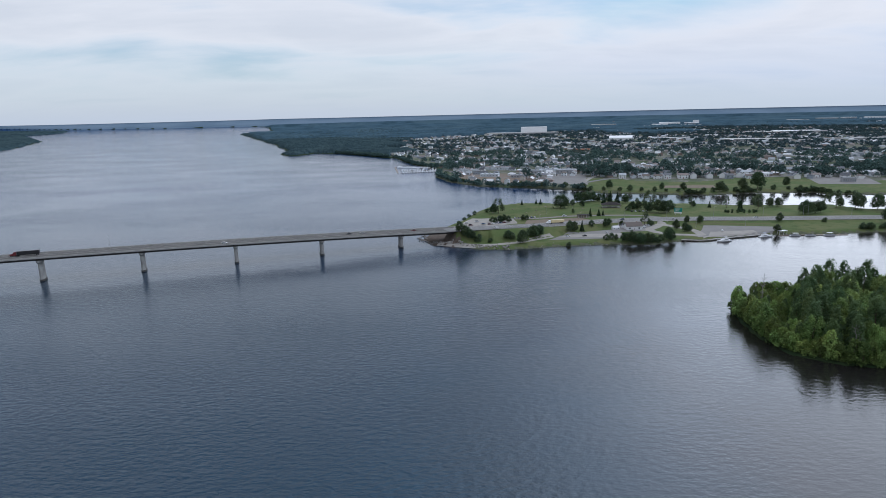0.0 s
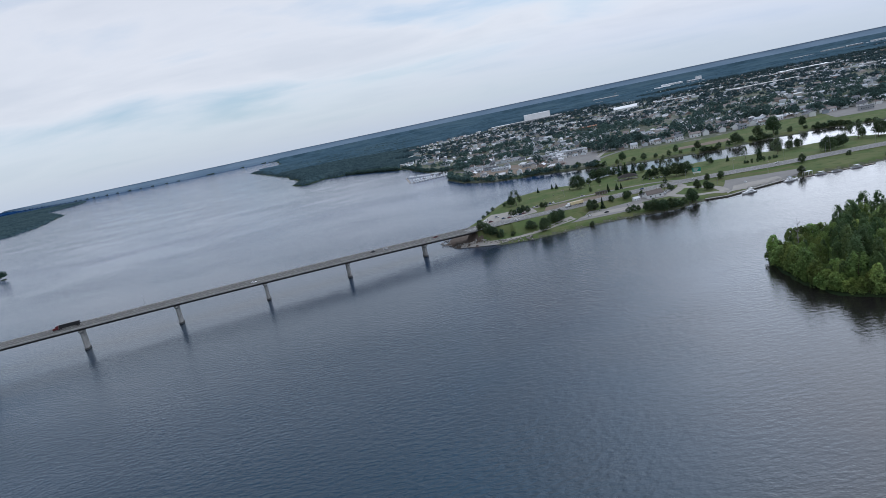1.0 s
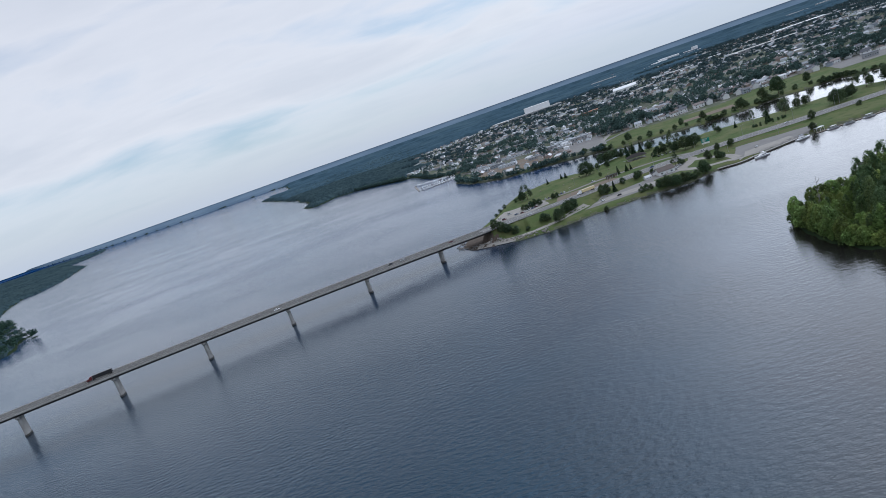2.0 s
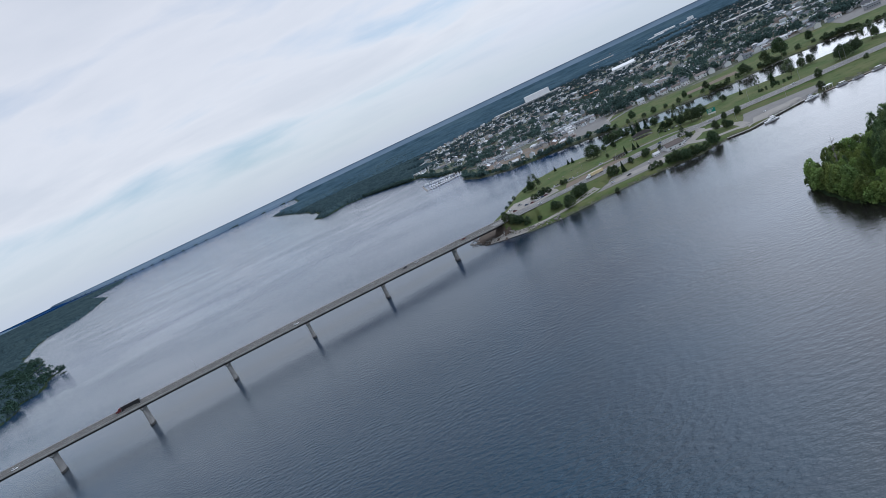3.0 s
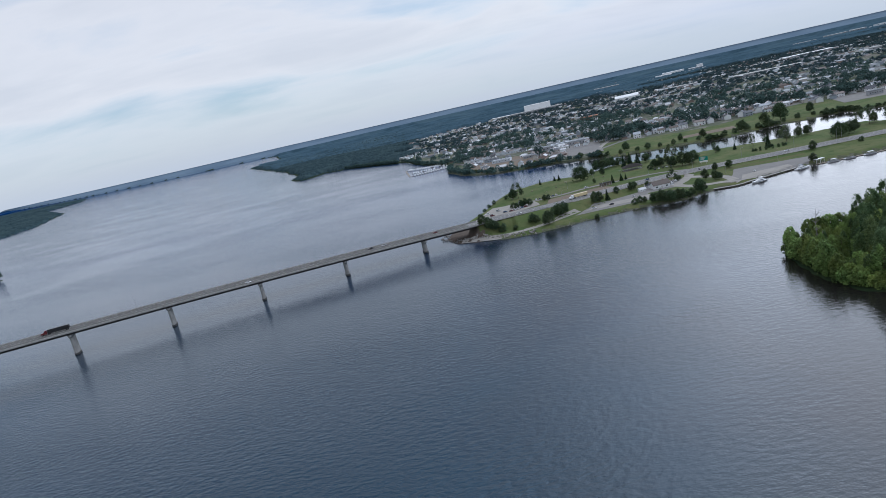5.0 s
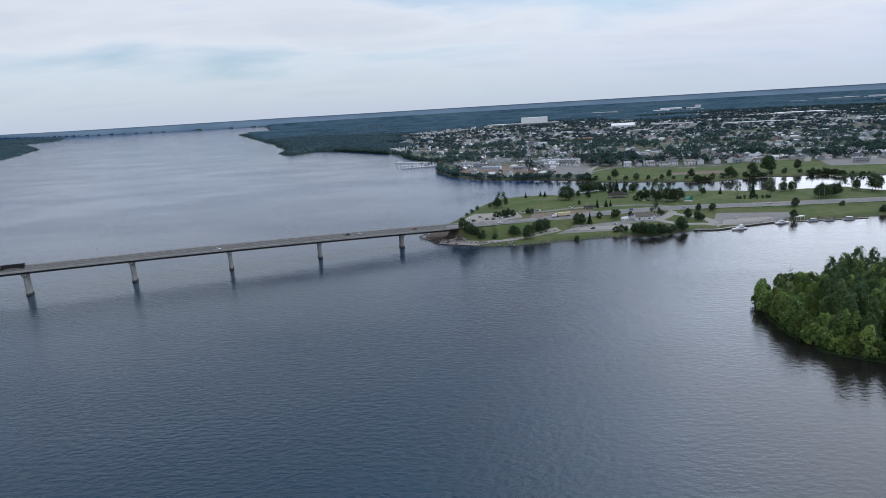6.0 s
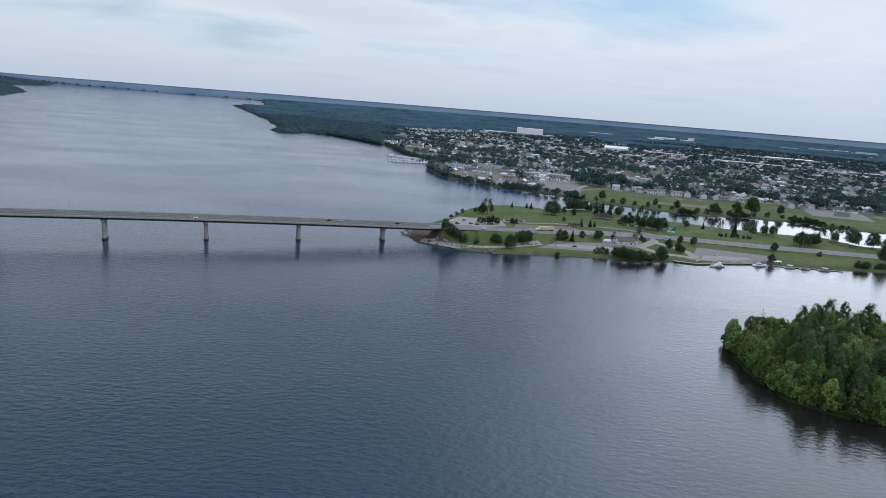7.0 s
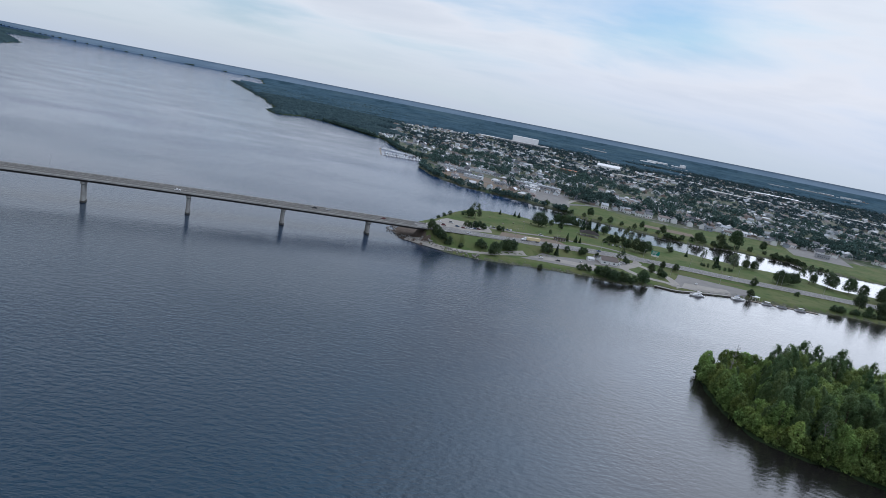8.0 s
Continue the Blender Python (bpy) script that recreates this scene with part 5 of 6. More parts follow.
def dock(a, b, half, label="grey plank floating dock on dark piles"):
    """A floating dock: plank deck, edge beams and piles."""
    a, b = Vector((*a, 0)), Vector((*b, 0))
    length, ang = (b - a).length, math.degrees(math.atan2(b.y - a.y, b.x - a.x))
    d = tagged(part("dock", boxes((0, length, -half, half, 0.25, 0.5), bevel=0.03), M["wood"]), label, "dock", "docks")
    d.matrix_world = pose(a.x, a.y, 0, 0, 0, ang)
    part("float", boxes((0.3, length - 0.3, -half * 0.8, half * 0.8, -0.3, 0.25)), M["dark"], d)
    for k in range(max(2, int(length / 12))):
        x = length * (k + 0.5) / max(2, int(length / 12))
        part("pile", rod(bmesh.new(), (x, half + 0.15, -4), (x, half + 0.15, 1.8), 0.14, 0.13, 8), M["wood"], d)
    return d


dock((314, 556.5), (376, 553.5), 1.2)

# ---- rocks of the bridgehead and the shore ----
riprap = empty("riprap", -6, 566, 0, label="grey quarry stones heaped at the bridgehead and shore", category="riprap", kind="structure")
bpy.context.view_layer.update()
stone_meshes = []
for k in range(6):
    rng = np.random.default_rng(80 + k)
    bm = bmesh.new()
    bmesh.ops.create_icosphere(bm, subdivisions=1, radius=1.0)
    for v in bm.verts:
        v.co *= rng.uniform(0.7, 1.2)
        v.co.z *= 0.65
    me = bpy.data.meshes.new("stone")
    bm.to_mesh(me)
    bm.free()
    me.materials.append(M["rock"])
    stone_meshes.append(me)
rng = np.random.default_rng(9)
tip = along([(-12, 612), (-20, 590), (-20, 575), (-10, 556), (8, 547), (34, 534), (58, 527)], 2.0)
shore = along([(84, 530), (136, 536), (170, 532), (202, 538), (216, 542)], 5.0)
for k in range(270):
    line_ = tip if k < 190 else shore
    x, y = line_[int(rng.integers(len(line_)))]
    x, y = x + rng.normal(0, 2.2), y + rng.normal(0.8, 1.6)
    s = rng.uniform(0.5, 1.5) if k < 190 else rng.uniform(0.3, 0.6)
    ob = new("stone", stone_meshes[k % 6])
    ob.parent = riprap
    ob.matrix_parent_inverse = riprap.matrix_world.inverted()
    ob.matrix_basis = pose(x, y, max(ground_at(x, y), 0.0) + 0.1 * s, rng.uniform(-20, 20), rng.uniform(-20, 20), rng.uniform(0, 360)) @ Matrix.Diagonal((s, s * 0.8, s, 1))


# ---- vehicles ----
def paint(name, color, rough=0.3):
    return weathered(name, color, rough, 0.6, 0.85, bump=0).m


PAINTS = {"white": paint("white_car_paint", (0.72, 0.73, 0.74)), "black": paint("black_car_paint", (0.02, 0.02, 0.023)), "grey": paint("grey_car_paint", (0.22, 0.23, 0.24)), "red": paint("red_car_paint", (0.11, 0.018, 0.022)),
          "blue": paint("blue_car_paint", (0.03, 0.07, 0.16)), "silver": paint("silver_car_paint", (0.46, 0.47, 0.48)), "yellow": paint("yellow_trailer_paint", (0.62, 0.52, 0.30)), "orange": paint("orange_trailer_paint", (0.50, 0.17, 0.04))}
M["tyre"] = weathered("black_rubber_tyre", (0.018, 0.018, 0.018), 0.85, 2.0, 0.7, bump=0).m
M["chrome"] = weathered("dull_metal", (0.45, 0.45, 0.46), 0.35, 2.0, 0.8, 0.9, 0).m
M["lamp"] = weathered("clear_lamp_lens", (0.6, 0.6, 0.58), 0.15, 2.0, 0.9, bump=0).m


def wheel(parent, x, y, r, w):
    t = part("wheel", rod(bmesh.new(), (x, y - w / 2, r), (x, y + w / 2, r), r, r, 12), M["tyre"], parent)
    out = 1 if y > 0 else -1
    part("rim", rod(bmesh.new(), (x, y + out * w * 0.3, r), (x, y + out * (w / 2 + 0.02), r), r * 0.55, r * 0.5, 8), M["chrome"], t)


def ring(x, w, z0, z1, round_=0.12):
    return [(x, -w + round_, z0), (x, w - round_, z0), (x, w, z0 + round_), (x, w, z1 - round_), (x, w - round_ * 1.5, z1), (x, -w + round_ * 1.5, z1), (x, -w, z1 - round_), (x, -w, z0 + round_)]


def car(color, label, tall=0.0, length=4.6):
    """A passenger car that faces +x: lofted body, glazed cabin, wheels and lamps."""
    l = length / 2
    body = loft(bmesh.new(), [ring(-l, 0.72, 0.45, 0.85), ring(-l + 0.2, 0.86, 0.3, 0.98 + tall * 0.2), ring(-0.5, 0.9, 0.26, 1.0 + tall * 0.2), ring(l * 0.45, 0.9, 0.26, 0.96 + tall * 0.2), ring(l - 0.25, 0.84, 0.3, 0.78 + tall * 0.2), ring(l, 0.7, 0.4, 0.66)])
    t = tagged(part("car", body, PAINTS[color]), label, "car")
    h = 1.46 + tall
    part("cabin", loft(bmesh.new(), [ring(-l + 0.35, 0.72, 0.9, 1.02, 0.04), ring(-l + 0.95, 0.66, 0.9, h, 0.1), ring(0.25, 0.66, 0.9, h, 0.1), ring(l * 0.48, 0.74, 0.88, 0.98, 0.04)]), M["glass"], t, "dark glass cabin")
    part("roof", boxes((-l + 1.0, 0.2, -0.6, 0.6, h, h + 0.04), bevel=0.02), PAINTS[color], t)
    for x in (-l * 0.6, l * 0.62):
        for y in (-0.8, 0.8):
            wheel(t, x, y, 0.33, 0.22)
    for y in (-0.55, 0.55):
        part("headlight", boxes((l - 0.1, l - 0.02, y - 0.16, y + 0.16, 0.55, 0.68), bevel=0.02), M["lamp"], t)
        part("tail_light", boxes((-l + 0.02, -l + 0.1, y - 0.16, y + 0.16, 0.62, 0.78), bevel=0.02), PAINTS["red"], t)
    return t


def lorry(cab, box_paint, label, flat=False):
    """A tractor with a long semi-trailer that faces +x; the middle is at the trailer's front third."""
    t = tagged(part("semi_truck", boxes((-10.5, 7.5, -0.45, 0.45, 0.75, 1.1)), M["dark"]), label, "truck")
    trailer = part("trailer", boxes((-11.2, 3.6, -1.3, 1.3, 1.15, 3.9), bevel=0.06), PAINTS[box_paint], t)
    part("underride_bar", boxes((-11.2, -11.0, -1.1, 1.1, 0.5, 0.7), bevel=0.02), M["chrome"], trailer)
    c = part("cab", loft(bmesh.new(), [ring(4.3, 1.2, 0.7, 3.6), ring(6.0, 1.22, 0.7, 3.5), ring(6.5, 1.2, 0.7, 2.4), ring(8.4, 1.05, 0.7, 1.9), ring(8.8, 0.95, 0.6, 1.7)]), PAINTS[cab], t)
    part("windscreen", boxes((6.05, 6.35, -1.0, 1.0, 2.3, 3.1), bevel=0.03), M["glass"], c)
    part("bumper", boxes((8.7, 9.0, -1.15, 1.15, 0.45, 0.95), bevel=0.05), M["chrome"], c)
    for y in (-1.0, 1.0):
        part("exhaust_stack", rod(bmesh.new(), (4.2, y, 1.0), (4.2, y, 4.0), 0.1, 0.1, 8), M["chrome"], c)
        for x in (-9.8, -8.5, 3.2, 4.5, 7.7):
            wheel(t, x, y, 0.5, 0.4)
    return t


def on_deck(ob, s, side, forward=True):
    x, y, z = on_bridge(s, side)
    slope = math.degrees(math.atan2(deck_height(s + 5) - deck_height(s - 5), 10))
    ob.matrix_world = pose(x, y, z, 0, -slope if forward else slope, 17.68 if forward else 197.68)
    return ob


on_deck(lorry("red", "black", "red tractor with a long black semi-trailer on the bridge"), -12, 4.2, False)
on_deck(car("white", "white saloon car driving on the bridge"), 135, -3.6)
on_deck(car("black", "black sport utility car driving on the bridge", 0.25), 240, 4.2, False)
on_deck(car("silver", "silver car driving on the bridge"), 252, 4.2, False)
on_deck(car("white", "white car driving on the bridge"), -98, -3.6)
on_deck(car("red", "red car driving on the bridge"), 300, 4.2, False)


def at_road(ob, k, side, forward=True):
    a, b = ROAD_LINE[k], ROAD_LINE[k + 1]
    t = (b - a)[:2] / np.linalg.norm((b - a)[:2])
    yaw = math.degrees(math.atan2(t[1], t[0]))
    slope = math.degrees(math.atan2(b[2] - a[2], np.linalg.norm((b - a)[:2])))
    ob.matrix_world = pose(a[0] - t[1] * side, a[1] + t[0] * side, a[2] + 0.06, 0, -slope if forward else slope, yaw + (0 if forward else 180))
    return ob


at_road(lorry("white", "yellow", "white tractor with a yellow semi-trailer on the road"), 18, 3.4, False)
for k, side, fw, c in ((3, 3.4, False, "black"), (8, -3.4, True, "white"), (15, -3.4, True, "grey"), (30, 3.4, False, "blue"), (38, -3.4, True, "silver"), (52, 3.4, False, "white")):
    at_road(car(c, c + " car driving on the causeway road"), k, side, fw)
rng = np.random.default_rng(21)
names_ = list(PAINTS)[:6]
for x, y, a in [(81 + 3.6 * k, 666 - 0.1 * k, 95) for k in range(7)] + [(50 + 4.0 * k, 634 + 1.5 * k, 20) for k in range(5)] + [(217 + 4.4 * k, 688.5, 85) for k in range(5)] + [(30, 632, 20), (44, 637, 15), (38, 652, 15), (26, 646, 200), (60, 655, 100)] + [(118, 562, 15), (134, 563, 190), (158, 575, 60), (202, 598, 20), (208, 603, 30), (199, 590, 100)] + [(268, 572, 60), (136, 668, 10)]:
    c = names_[int(rng.integers(6))] if rng.random() < 0.55 else "white"
    van = rng.random() < 0.3
    ob = car(c, c + (" van" if van else " car") + " parked on the riverside lot", 0.55 if van else 0.0, 5.2 if van else 4.5)
    ob.matrix_world = pose(x, y, ground_at(x, y) + 0.14, 0, 0, a + rng.normal(0, 4))
    ob["group"] = "parked cars"


# ---- boats ----
def hull_ring(x, w, keel, top):
    return [(x, 0, keel), (x, w * 0.7, keel + 0.25), (x, w, top), (x, w * 0.85, top + 0.02), (x, -w * 0.85, top + 0.02), (x, -w, top), (x, -w * 0.7, keel + 0.25)]


def cruiser(length, label, dark=False):
    """A cabin cruiser that faces +x: hull, deckhouse, window band, windscreen and rail."""
    l, w = length / 2, length * 0.15
    t = tagged(part("motor_boat", loft(bmesh.new(), [hull_ring(-l, w * 0.92, -0.35, 0.95), hull_ring(-l * 0.2, w, -0.4, 1.05), hull_ring(l * 0.45, w * 0.85, -0.35, 1.25), hull_ring(l * 0.85, w * 0.4, -0.1, 1.45), hull_ring(l, 0.06, 0.7, 1.5)]), M["white"]), label, "boat")
    house_ = part("deckhouse", loft(bmesh.new(), [ring(-l * 0.62, w * 0.72, 0.9, 2.4, 0.15), ring(l * 0.05, w * 0.72, 0.95, 2.5, 0.15), ring(l * 0.42, w * 0.55, 1.1, 1.6, 0.1)]), M["white"], t)
    part("window_band", boxes((-l * 0.5, l * 0.02, -w * 0.735, w * 0.735, 1.65, 2.1), bevel=0.02), M["glass"], house_)
    part("hull_stripe", boxes((-l * 0.9, l * 0.3, -w * 1.005, w * 1.005, 0.68, 0.8)), PAINTS["blue"], t)
    part("flybridge", boxes((-l * 0.5, -l * 0.05, -w * 0.5, w * 0.5, 2.45, 2.9), bevel=0.08), M["white"], house_)
    part("canopy", boxes((-l * 0.55, -l * 0.05, -w * 0.55, w * 0.55, 3.9, 4.0), bevel=0.03), PAINTS["blue"] if dark else M["white"], house_)
    for x in (-l * 0.5, -l * 0.1):
        for y in (-w * 0.5, w * 0.5):
            part("canopy_post", rod(bmesh.new(), (x, y, 2.8), (x, y, 3.92), 0.04, 0.04, 5), M["chrome"], house_)
    for y in (-1, 1):
        bm = bmesh.new()
        pts = [(-l * 0.1, y * w * 0.9, 1.75), (l * 0.5, y * w * 0.72, 2.0), (l * 0.95, y * 0.1, 2.15)]
        for a, b in zip(pts, pts[1:]):
            rod(bm, a, b, 0.035, 0.035, 5)
        for x, yy, z in pts:
            rod(bm, (x, yy, z - 0.8), (x, yy, z), 0.03, 0.03, 5)
        part("bow_rail", bm, M["chrome"], t)
    return t


def pontoon(length, label, top="dark"):
    """A pontoon boat: two floats, deck, fence panels and a canopy on posts."""
    l, w = length / 2, 1.25
    t = tagged(part("pontoon_boat", boxes((-l, l, -w, w, 0.45, 0.6), bevel=0.03), M["white"]), label, "boat")
    for y in (-0.85, 0.85):
        part("float", rod(bmesh.new(), (-l, y, 0.15), (l * 1.05, y, 0.2), 0.32, 0.25, 10), M["chrome"], t)
    for y in (-w + 0.04, w - 0.04):
        part("fence_panel", boxes((-l * 0.9, l * 0.85, y - 0.03, y + 0.03, 0.6, 1.35), bevel=0.01), M["grey_sheet"], t)
    part("canopy", boxes((-l * 0.6, l * 0.4, -w, w, 2.6, 2.72), bevel=0.05), M["white"] if top == "white" else M["canvas"], t)
    for x in (-l * 0.55, l * 0.35):
        for y in (-w + 0.1, w - 0.1):
            part("canopy_post", rod(bmesh.new(), (x, y, 0.6), (x, y, 2.62), 0.04, 0.04, 5), M["chrome"], t)
    part("seat", boxes((-l * 0.8, -l * 0.4, -0.9, 0.9, 0.6, 1.05), bevel=0.06), M["white"], t)
    part("outboard_motor", boxes((-l * 1.12, -l * 0.98, -0.2, 0.2, 0.2, 1.2), bevel=0.05), M["dark"], t)
    return t


M["canvas"] = weathered("olive_canvas", (0.14, 0.14, 0.09), 0.9, 0.8, 0.7, bump=0).m
cruiser(14.0, "white cabin cruiser moored at the concrete quay").matrix_world = pose(254, 537.6, 0, 0, 0, 192)
cruiser(13.5, "white flybridge motor boat moored at the dock", True).matrix_world = pose(300, 552.6, 0, 0, 0, 10)
pontoon(9.5, "pontoon boat with white canopy at the dock", "white").matrix_world = pose(327, 553.4, 0, 0, 0, 178)
pontoon(9.0, "pontoon boat with olive canopy at the dock").matrix_world = pose(341, 552.6, 0, 0, 0, 176)
pontoon(10.0, "pontoon boat with white canopy beside the dock", "white").matrix_world = pose(358, 551.8, 0, 0, 0, 177)


def boat_lift(x, y):
    """A frame of posts and beams with a flat roof over a small boat."""
    e = tagged(part("boat_lift", boxes((-4, 4, -0.15, 0.15, 3.3, 3.5), (-4, 4, 2.85, 3.15, 3.3, 3.5), bevel=0.03), M["white"]), "white boat lift with a flat roof at the dock", "boat lift")
    part("roof", boxes((-4.2, 4.2, -0.4, 3.4, 3.5, 3.65), bevel=0.03), M["white"], e)
    for px_ in (-3.8, 0, 3.8):
        for py_ in (0, 3):
            part("post", rod(bmesh.new(), (px_, py_, -3), (px_, py_, 3.35), 0.12, 0.12, 6), M["white"], e)
    e.matrix_world = pose(x, y, 0.2, 0, 0, 10)


boat_lift(320, 560)

# ---- park buildings, sign and posts ----
def pavilion(x, y, w, d, h, rz):
    """An open picnic pavilion: slab, posts and a hipped roof."""
    z = ground_at(x, y)
    e = tagged(part("pavilion", boxes((-w / 2, w / 2, -d / 2, d / 2, -0.6, 0.12), bevel=0.03), M["concrete"]), "open park pavilion with a dark hipped roof", "pavilion")
    e.matrix_world = pose(x, y, z, 0, 0, rz)
    part("roof", hip(w, d, h, 3.6, 1.0), M["roof_dark"], e)
    for i in range(5):
        for yy in (-d / 2 + 0.4, d / 2 - 0.4):
            px_ = -w / 2 + 0.4 + (w - 0.8) * i / 4
            part("post", rod(bmesh.new(), (px_, yy, 0), (px_, yy, h), 0.15, 0.15, 8), M["wood"], e)


M["roof_dark"] = weathered("dark_brown_shingles", (0.042, 0.038, 0.036), 0.85, 0.3, 0.65).m
pavilion(204, 727, 21, 13, 3.2, -8)


def shelter(x, y, w, d, rz, label):
    """A low flat-roofed shelter with white posts and a dark back wall."""
    z = ground_at(x, y)
    e = tagged(part("park_shelter", boxes((-w / 2, w / 2, d / 2 - 0.25, d / 2, -0.5, 3.0), (-w / 2, w / 2, -d / 2, d / 2, -0.5, 0.1)), M["wood"]), label, "shelter")
    e.matrix_world = pose(x, y, z, 0, 0, rz)
    part("roof", boxes((-w / 2 - 0.6, w / 2 + 0.6, -d / 2 - 0.6, d / 2 + 0.3, 3.0, 3.3), bevel=0.05), M["roof_dark"], e)
    for k in range(5):
        px_ = -w / 2 + 0.3 + (w - 0.6) * k / 4
        part("post", boxes((px_ - 0.15, px_ + 0.15, -d / 2 + 0.1, -d / 2 + 0.4, 0, 3.0), bevel=0.02), M["white"], e)


shelter(155, 660, 12, 5, 4, "low dark flat-roofed park shelter with white posts")
park_house = [house(11, 7, 3.2, 2.6, "gable", "white park building with a pale pitched roof"), house(15, 8, 3.4, 3.0, "gable", "long pale park building with grey roof")]
for ob in park_house:
    ob.children[0].data.materials[0] = M["pale_roof"]
    ob.data.materials[0] = M["white"]
for k, x, y, a, s in ((1, 188, 590, 3, 1.05), (0, 171, 591, 10, 0.6), (0, 181, 600, 86, 0.7)):
    copy_thing(park_house[k], pose(x, y, ground_at(x, y), 0, 0, a) @ Matrix.Diagonal((s, s, s, 1)))["group"] = "park buildings"
discard(*park_house)


def road_sign(x, y, rz):
    """A large green road sign with a white lower panel on two posts."""
    z = ground_at(x, y)
    e = empty("road_sign", x, y, z, rz, "large green and white road sign on two posts", "road sign")
    for px_ in (-2.6, 2.6):
        part("post", rod(bmesh.new(), (px_, 0, -0.5), (px_, 0, 7.6), 0.14, 0.12, 8), M["chrome"], e)
    part("sign_panel", boxes((-4.2, 4.2, -0.14, -0.04, 3.6, 7.8), bevel=0.03), M["sign_green"], e)
    bars = part("sign_panel", boxes((-3.9, 3.9, -0.16, -0.06, 1.9, 3.5), bevel=0.03), M["white"], e, "white lower panel")
    for k in range(3):
        part("writing_bar", boxes((-3.2, 2.2 - k * 0.8, -0.17, -0.13, 6.6 - k * 1.1, 7.1 - k * 1.1)), M["line"], e)


M["sign_green"] = weathered("green_sign_sheet", (0.02, 0.22, 0.17), 0.45, 0.5, 0.85, bump=0).m
road_sign(259, 660, -24)


def lamp_post(x, y, h, rz, g=None):
    z = ground_at(x, y) if g is None else g
    e = tagged(part("street_lamp", rod(bmesh.new(), (0, 0, -0.4), (0, 0, h), 0.13, 0.07, 8), M["chrome"]), "tall grey street lamp with one arm", "street lamp", "street lamps")
    e.matrix_world = pose(x, y, z, 0, 0, rz)
    part("arm", rod(bmesh.new(), (0, 0, h - 0.1), (2.2, 0, h + 0.5), 0.06, 0.05, 6), M["chrome"], e)
    part("lamp_head", boxes((2.0, 2.9, -0.18, 0.18, h + 0.42, h + 0.6), bevel=0.04), M["grey_sheet"], e)


for k, h in ((9, 9), (16, 9), (23, 9), (31, 10), (38, 10), (46, 11), (54, 11), (61, 11), (68, 11)):
    a = ROAD_LINE[k]
    lamp_post(a[0] - 2, a[1] + 10.2, h, -70)
for x, y, h in ((152, 700, 8), (228, 716, 10), (390, 640, 15), (120, 690, 8), (181, 690, 7), (250, 590, 8), (300, 592, 8)):
    lamp_post(x, y, h, 200)
x, y, z = on_bridge(47, FAR_EDGE - 0.2)
lamp_post(x, y, 9.5, -70, z)


def guard_rail(side, first, last):
    """A steel guard rail along the causeway: one beam on posts."""
    rows = ROAD_LINE[first:last]
    ob = tagged(part("guard_rail", swept([(x, y, z) for x, y, z in rows], [(side - 0.05, 0.45), (side - 0.05, 0.78), (side + 0.05, 0.78), (side + 0.05, 0.45)], "guard_rail"), M["chrome"]), "grey steel guard rail along the causeway road", "guard rail")
    for k in range(0, len(rows) - 1):
        a, b = rows[k], rows[k + 1]
        t = (b - a)[:2] / np.linalg.norm((b - a)[:2])
        x, y = a[0] - t[1] * side, a[1] + t[0] * side
        part("post", boxes((x - 0.08, x + 0.08, y - 0.08, y + 0.08, a[2] - 0.5, a[2] + 0.8)), M["wood"], ob)


guard_rail(-9.3, 0, 30)
guard_rail(9.3, 0, 8)
for k in range(14):  # boulders that close off the access lane
    f = k / 13
    x, y = 183 + 34 * f, 566 - 12 * f + 3 * math.sin(k)
    ob = tagged(new("boulder", stone_meshes[k % 6]), "grey boulder edging the access lane", "boulder", "boulders along the lane")
    ob.matrix_world = pose(x, y, ground_at(x, y) + 0.3, 0, 0, 50 * k) @ Matrix.Diagonal((0.9, 0.8, 1.0, 1))


def picnic_table(x, y, rz):
    z = ground_at(x, y)
    e = empty("picnic_table", x, y, z, rz, "weathered wooden picnic table on the grass", "table", "picnic tables")
    part("tabletop", boxes((-0.95, 0.95, -0.4, 0.4, 0.7, 0.76), bevel=0.01), M["wood"], e)
    for s in (-1, 1):
        part("bench", boxes((-0.95, 0.95, s * 0.75 - 0.14, s * 0.75 + 0.14, 0.42, 0.47), bevel=0.01), M["wood"], e)
        part("leg_frame", boxes((s * 0.7 - 0.05, s * 0.7 + 0.05, -0.8, 0.8, -0.1, 0.42), (s * 0.7 - 0.05, s * 0.7 + 0.05, -0.3, 0.3, 0.42, 0.7)), M["wood"], e)


for x, y in ((98, 700), (112, 716), (86, 730), (128, 742), (70, 745), (168, 720), (60, 712), (330, 650), (372, 660)):
    picnic_table(x, y, x * 7 % 180)

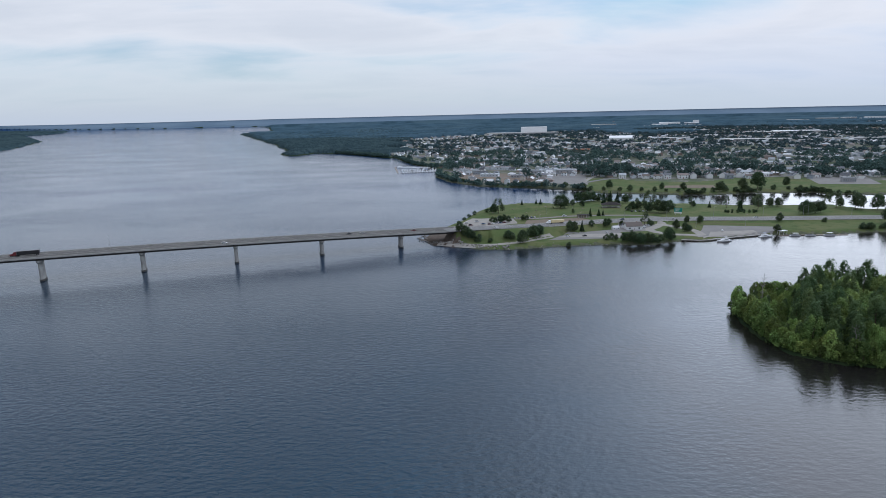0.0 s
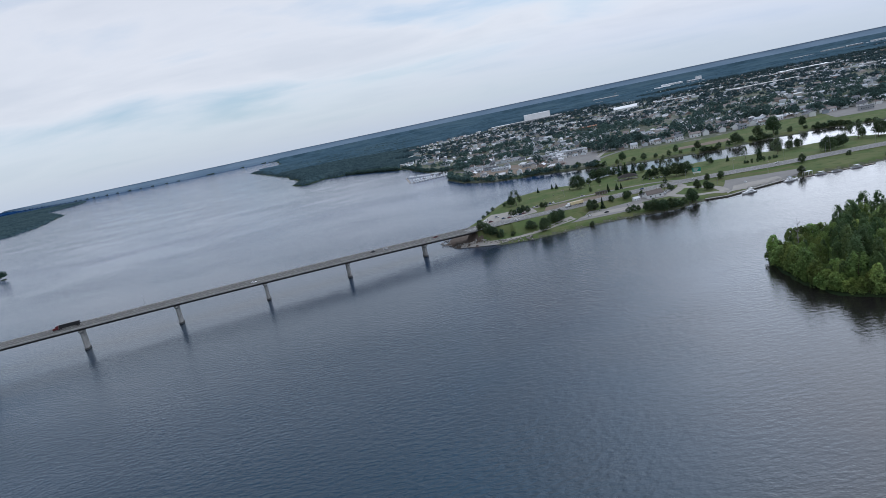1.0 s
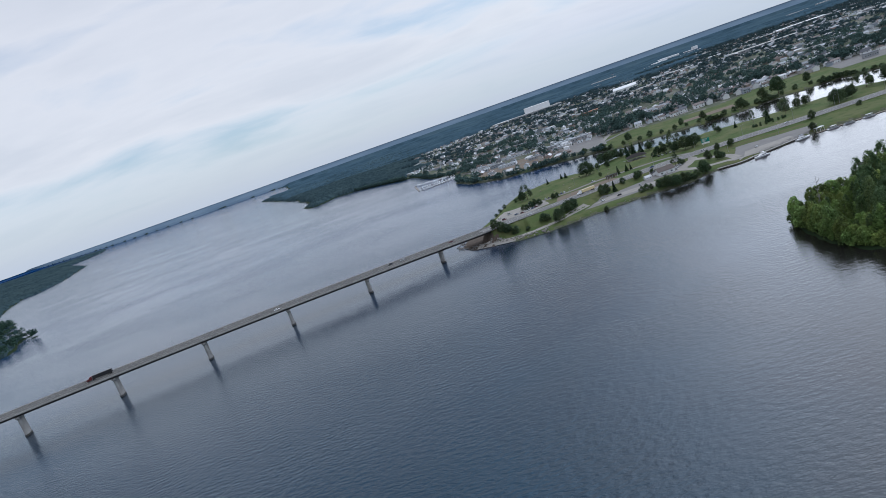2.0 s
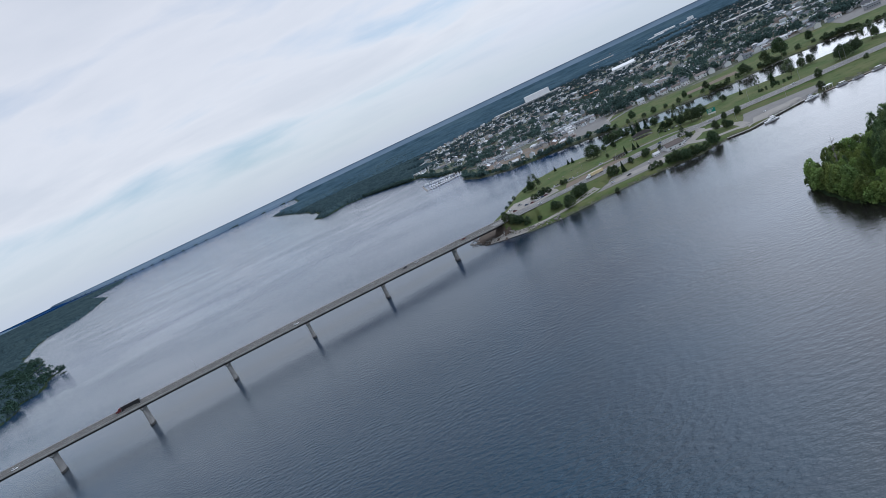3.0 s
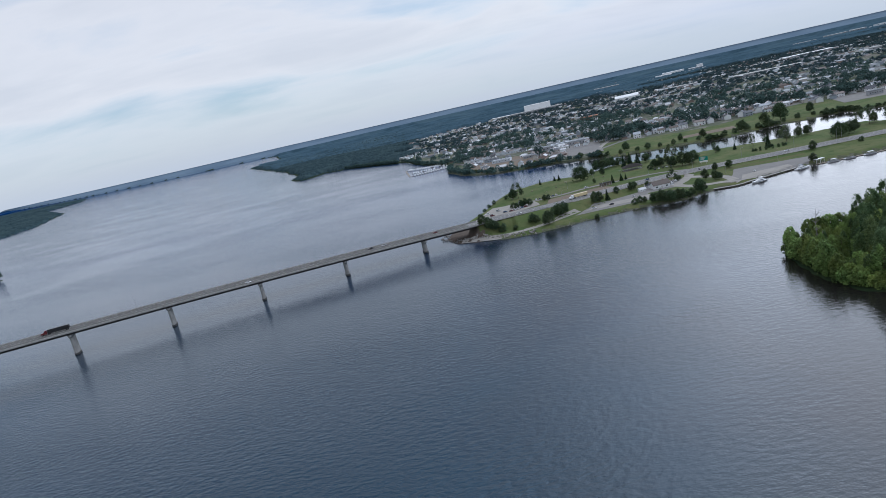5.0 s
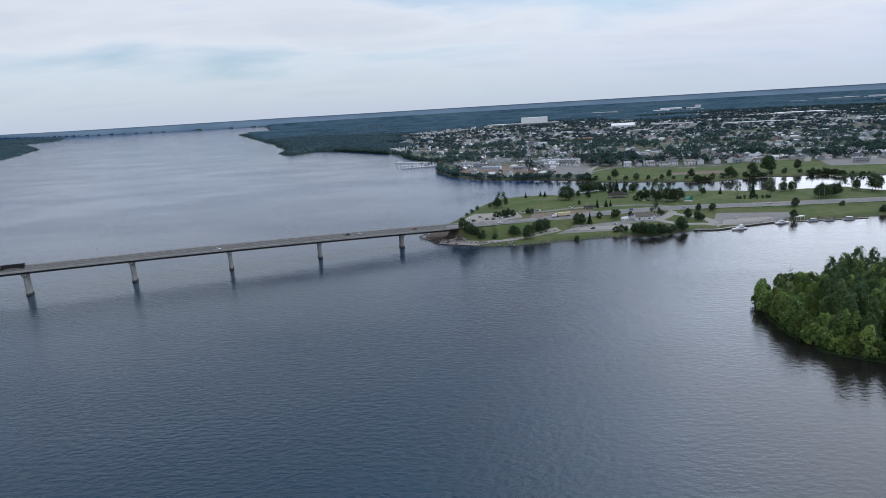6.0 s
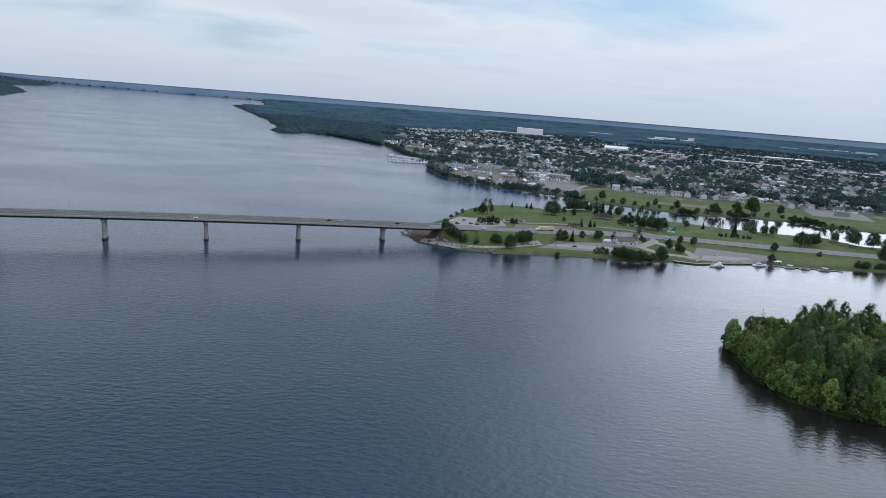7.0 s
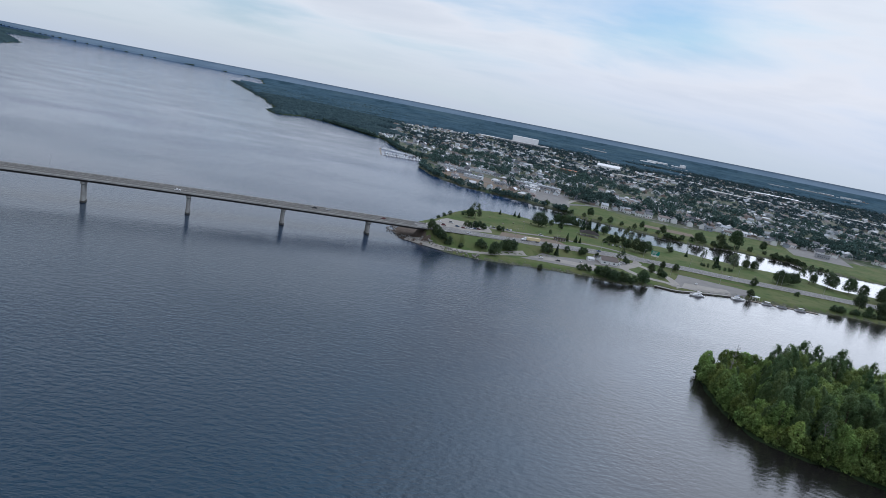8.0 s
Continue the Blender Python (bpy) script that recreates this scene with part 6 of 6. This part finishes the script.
# ---- the marina ----
dock((-12, 1332), (-104, 1392), 1.5)
dock((-10, 1268), (-84, 1252), 1.5)
dock((-8, 1296), (-86, 1306), 1.5)
dock((-104, 1392), (-88, 1252), 1.2, "pale floating breakwater dock")
marina_kinds = [cruiser(10.0, "white cabin cruiser moored in the marina"), cruiser(8.5, "white motor boat with blue canopy in the marina", True)]
rng = np.random.default_rng(31)
for (ax, ay), (bx, by) in (((-12, 1332), (-104, 1392)), ((-10, 1268), (-84, 1252)), ((-8, 1296), (-86, 1306))):
    length = math.hypot(bx - ax, by - ay)
    ang = math.degrees(math.atan2(by - ay, bx - ax))
    for k in range(int(length / 5.5)):
        for s in (-1, 1):
            if rng.random() < 0.2:
                continue
            f = (k + 0.5) * 5.5 / length
            x, y = ax + (bx - ax) * f, ay + (by - ay) * f
            off = 6.4 * s
            copy_thing(marina_kinds[int(rng.integers(2))], pose(x - math.sin(radians(ang)) * off, y + math.cos(radians(ang)) * off, 0, 0, 0, ang + 90 * s))["group"] = "boats in the marina"
discard(*marina_kinds)

# ---- waterfront surfaces of the town ----
patch("car_park", [(560, 900), (640, 880), (680, 975), (590, 985)], M["pad"], "grey asphalt car park beside the field", lift=0.25)
patch("boat_yard", [(25, 1075), (150, 985), (175, 1130), (30, 1220)], M["soil"], "pale gravel boat yard by the marina", lift=0.3)
patch("boat_yard", [(160, 1000), (232, 960), (262, 1110), (175, 1150)], M["pad"], "grey yard of the waterfront buildings", lift=0.3)
road("path", [(205, 930), (228, 985), (262, 1060), (300, 1130), (340, 1260)], 4.0, M["gravel"], "pale gravel road across the field", 0.3)
road("path", [(230, 985), (300, 1035), (420, 1022), (560, 1000)], 4.5, M["asphalt"], "grey town street along the field", 0.3)
road("path", [(262, 1060), (200, 1075), (120, 1095), (60, 1140), (10, 1260)], 4.0, M["asphalt"], "grey waterfront street", 0.35)
patch("sports_ground", [(330, 900), (400, 885), (410, 915), (340, 925)], M["soil"], "bare sandy sports ground in the field", lift=0.25)
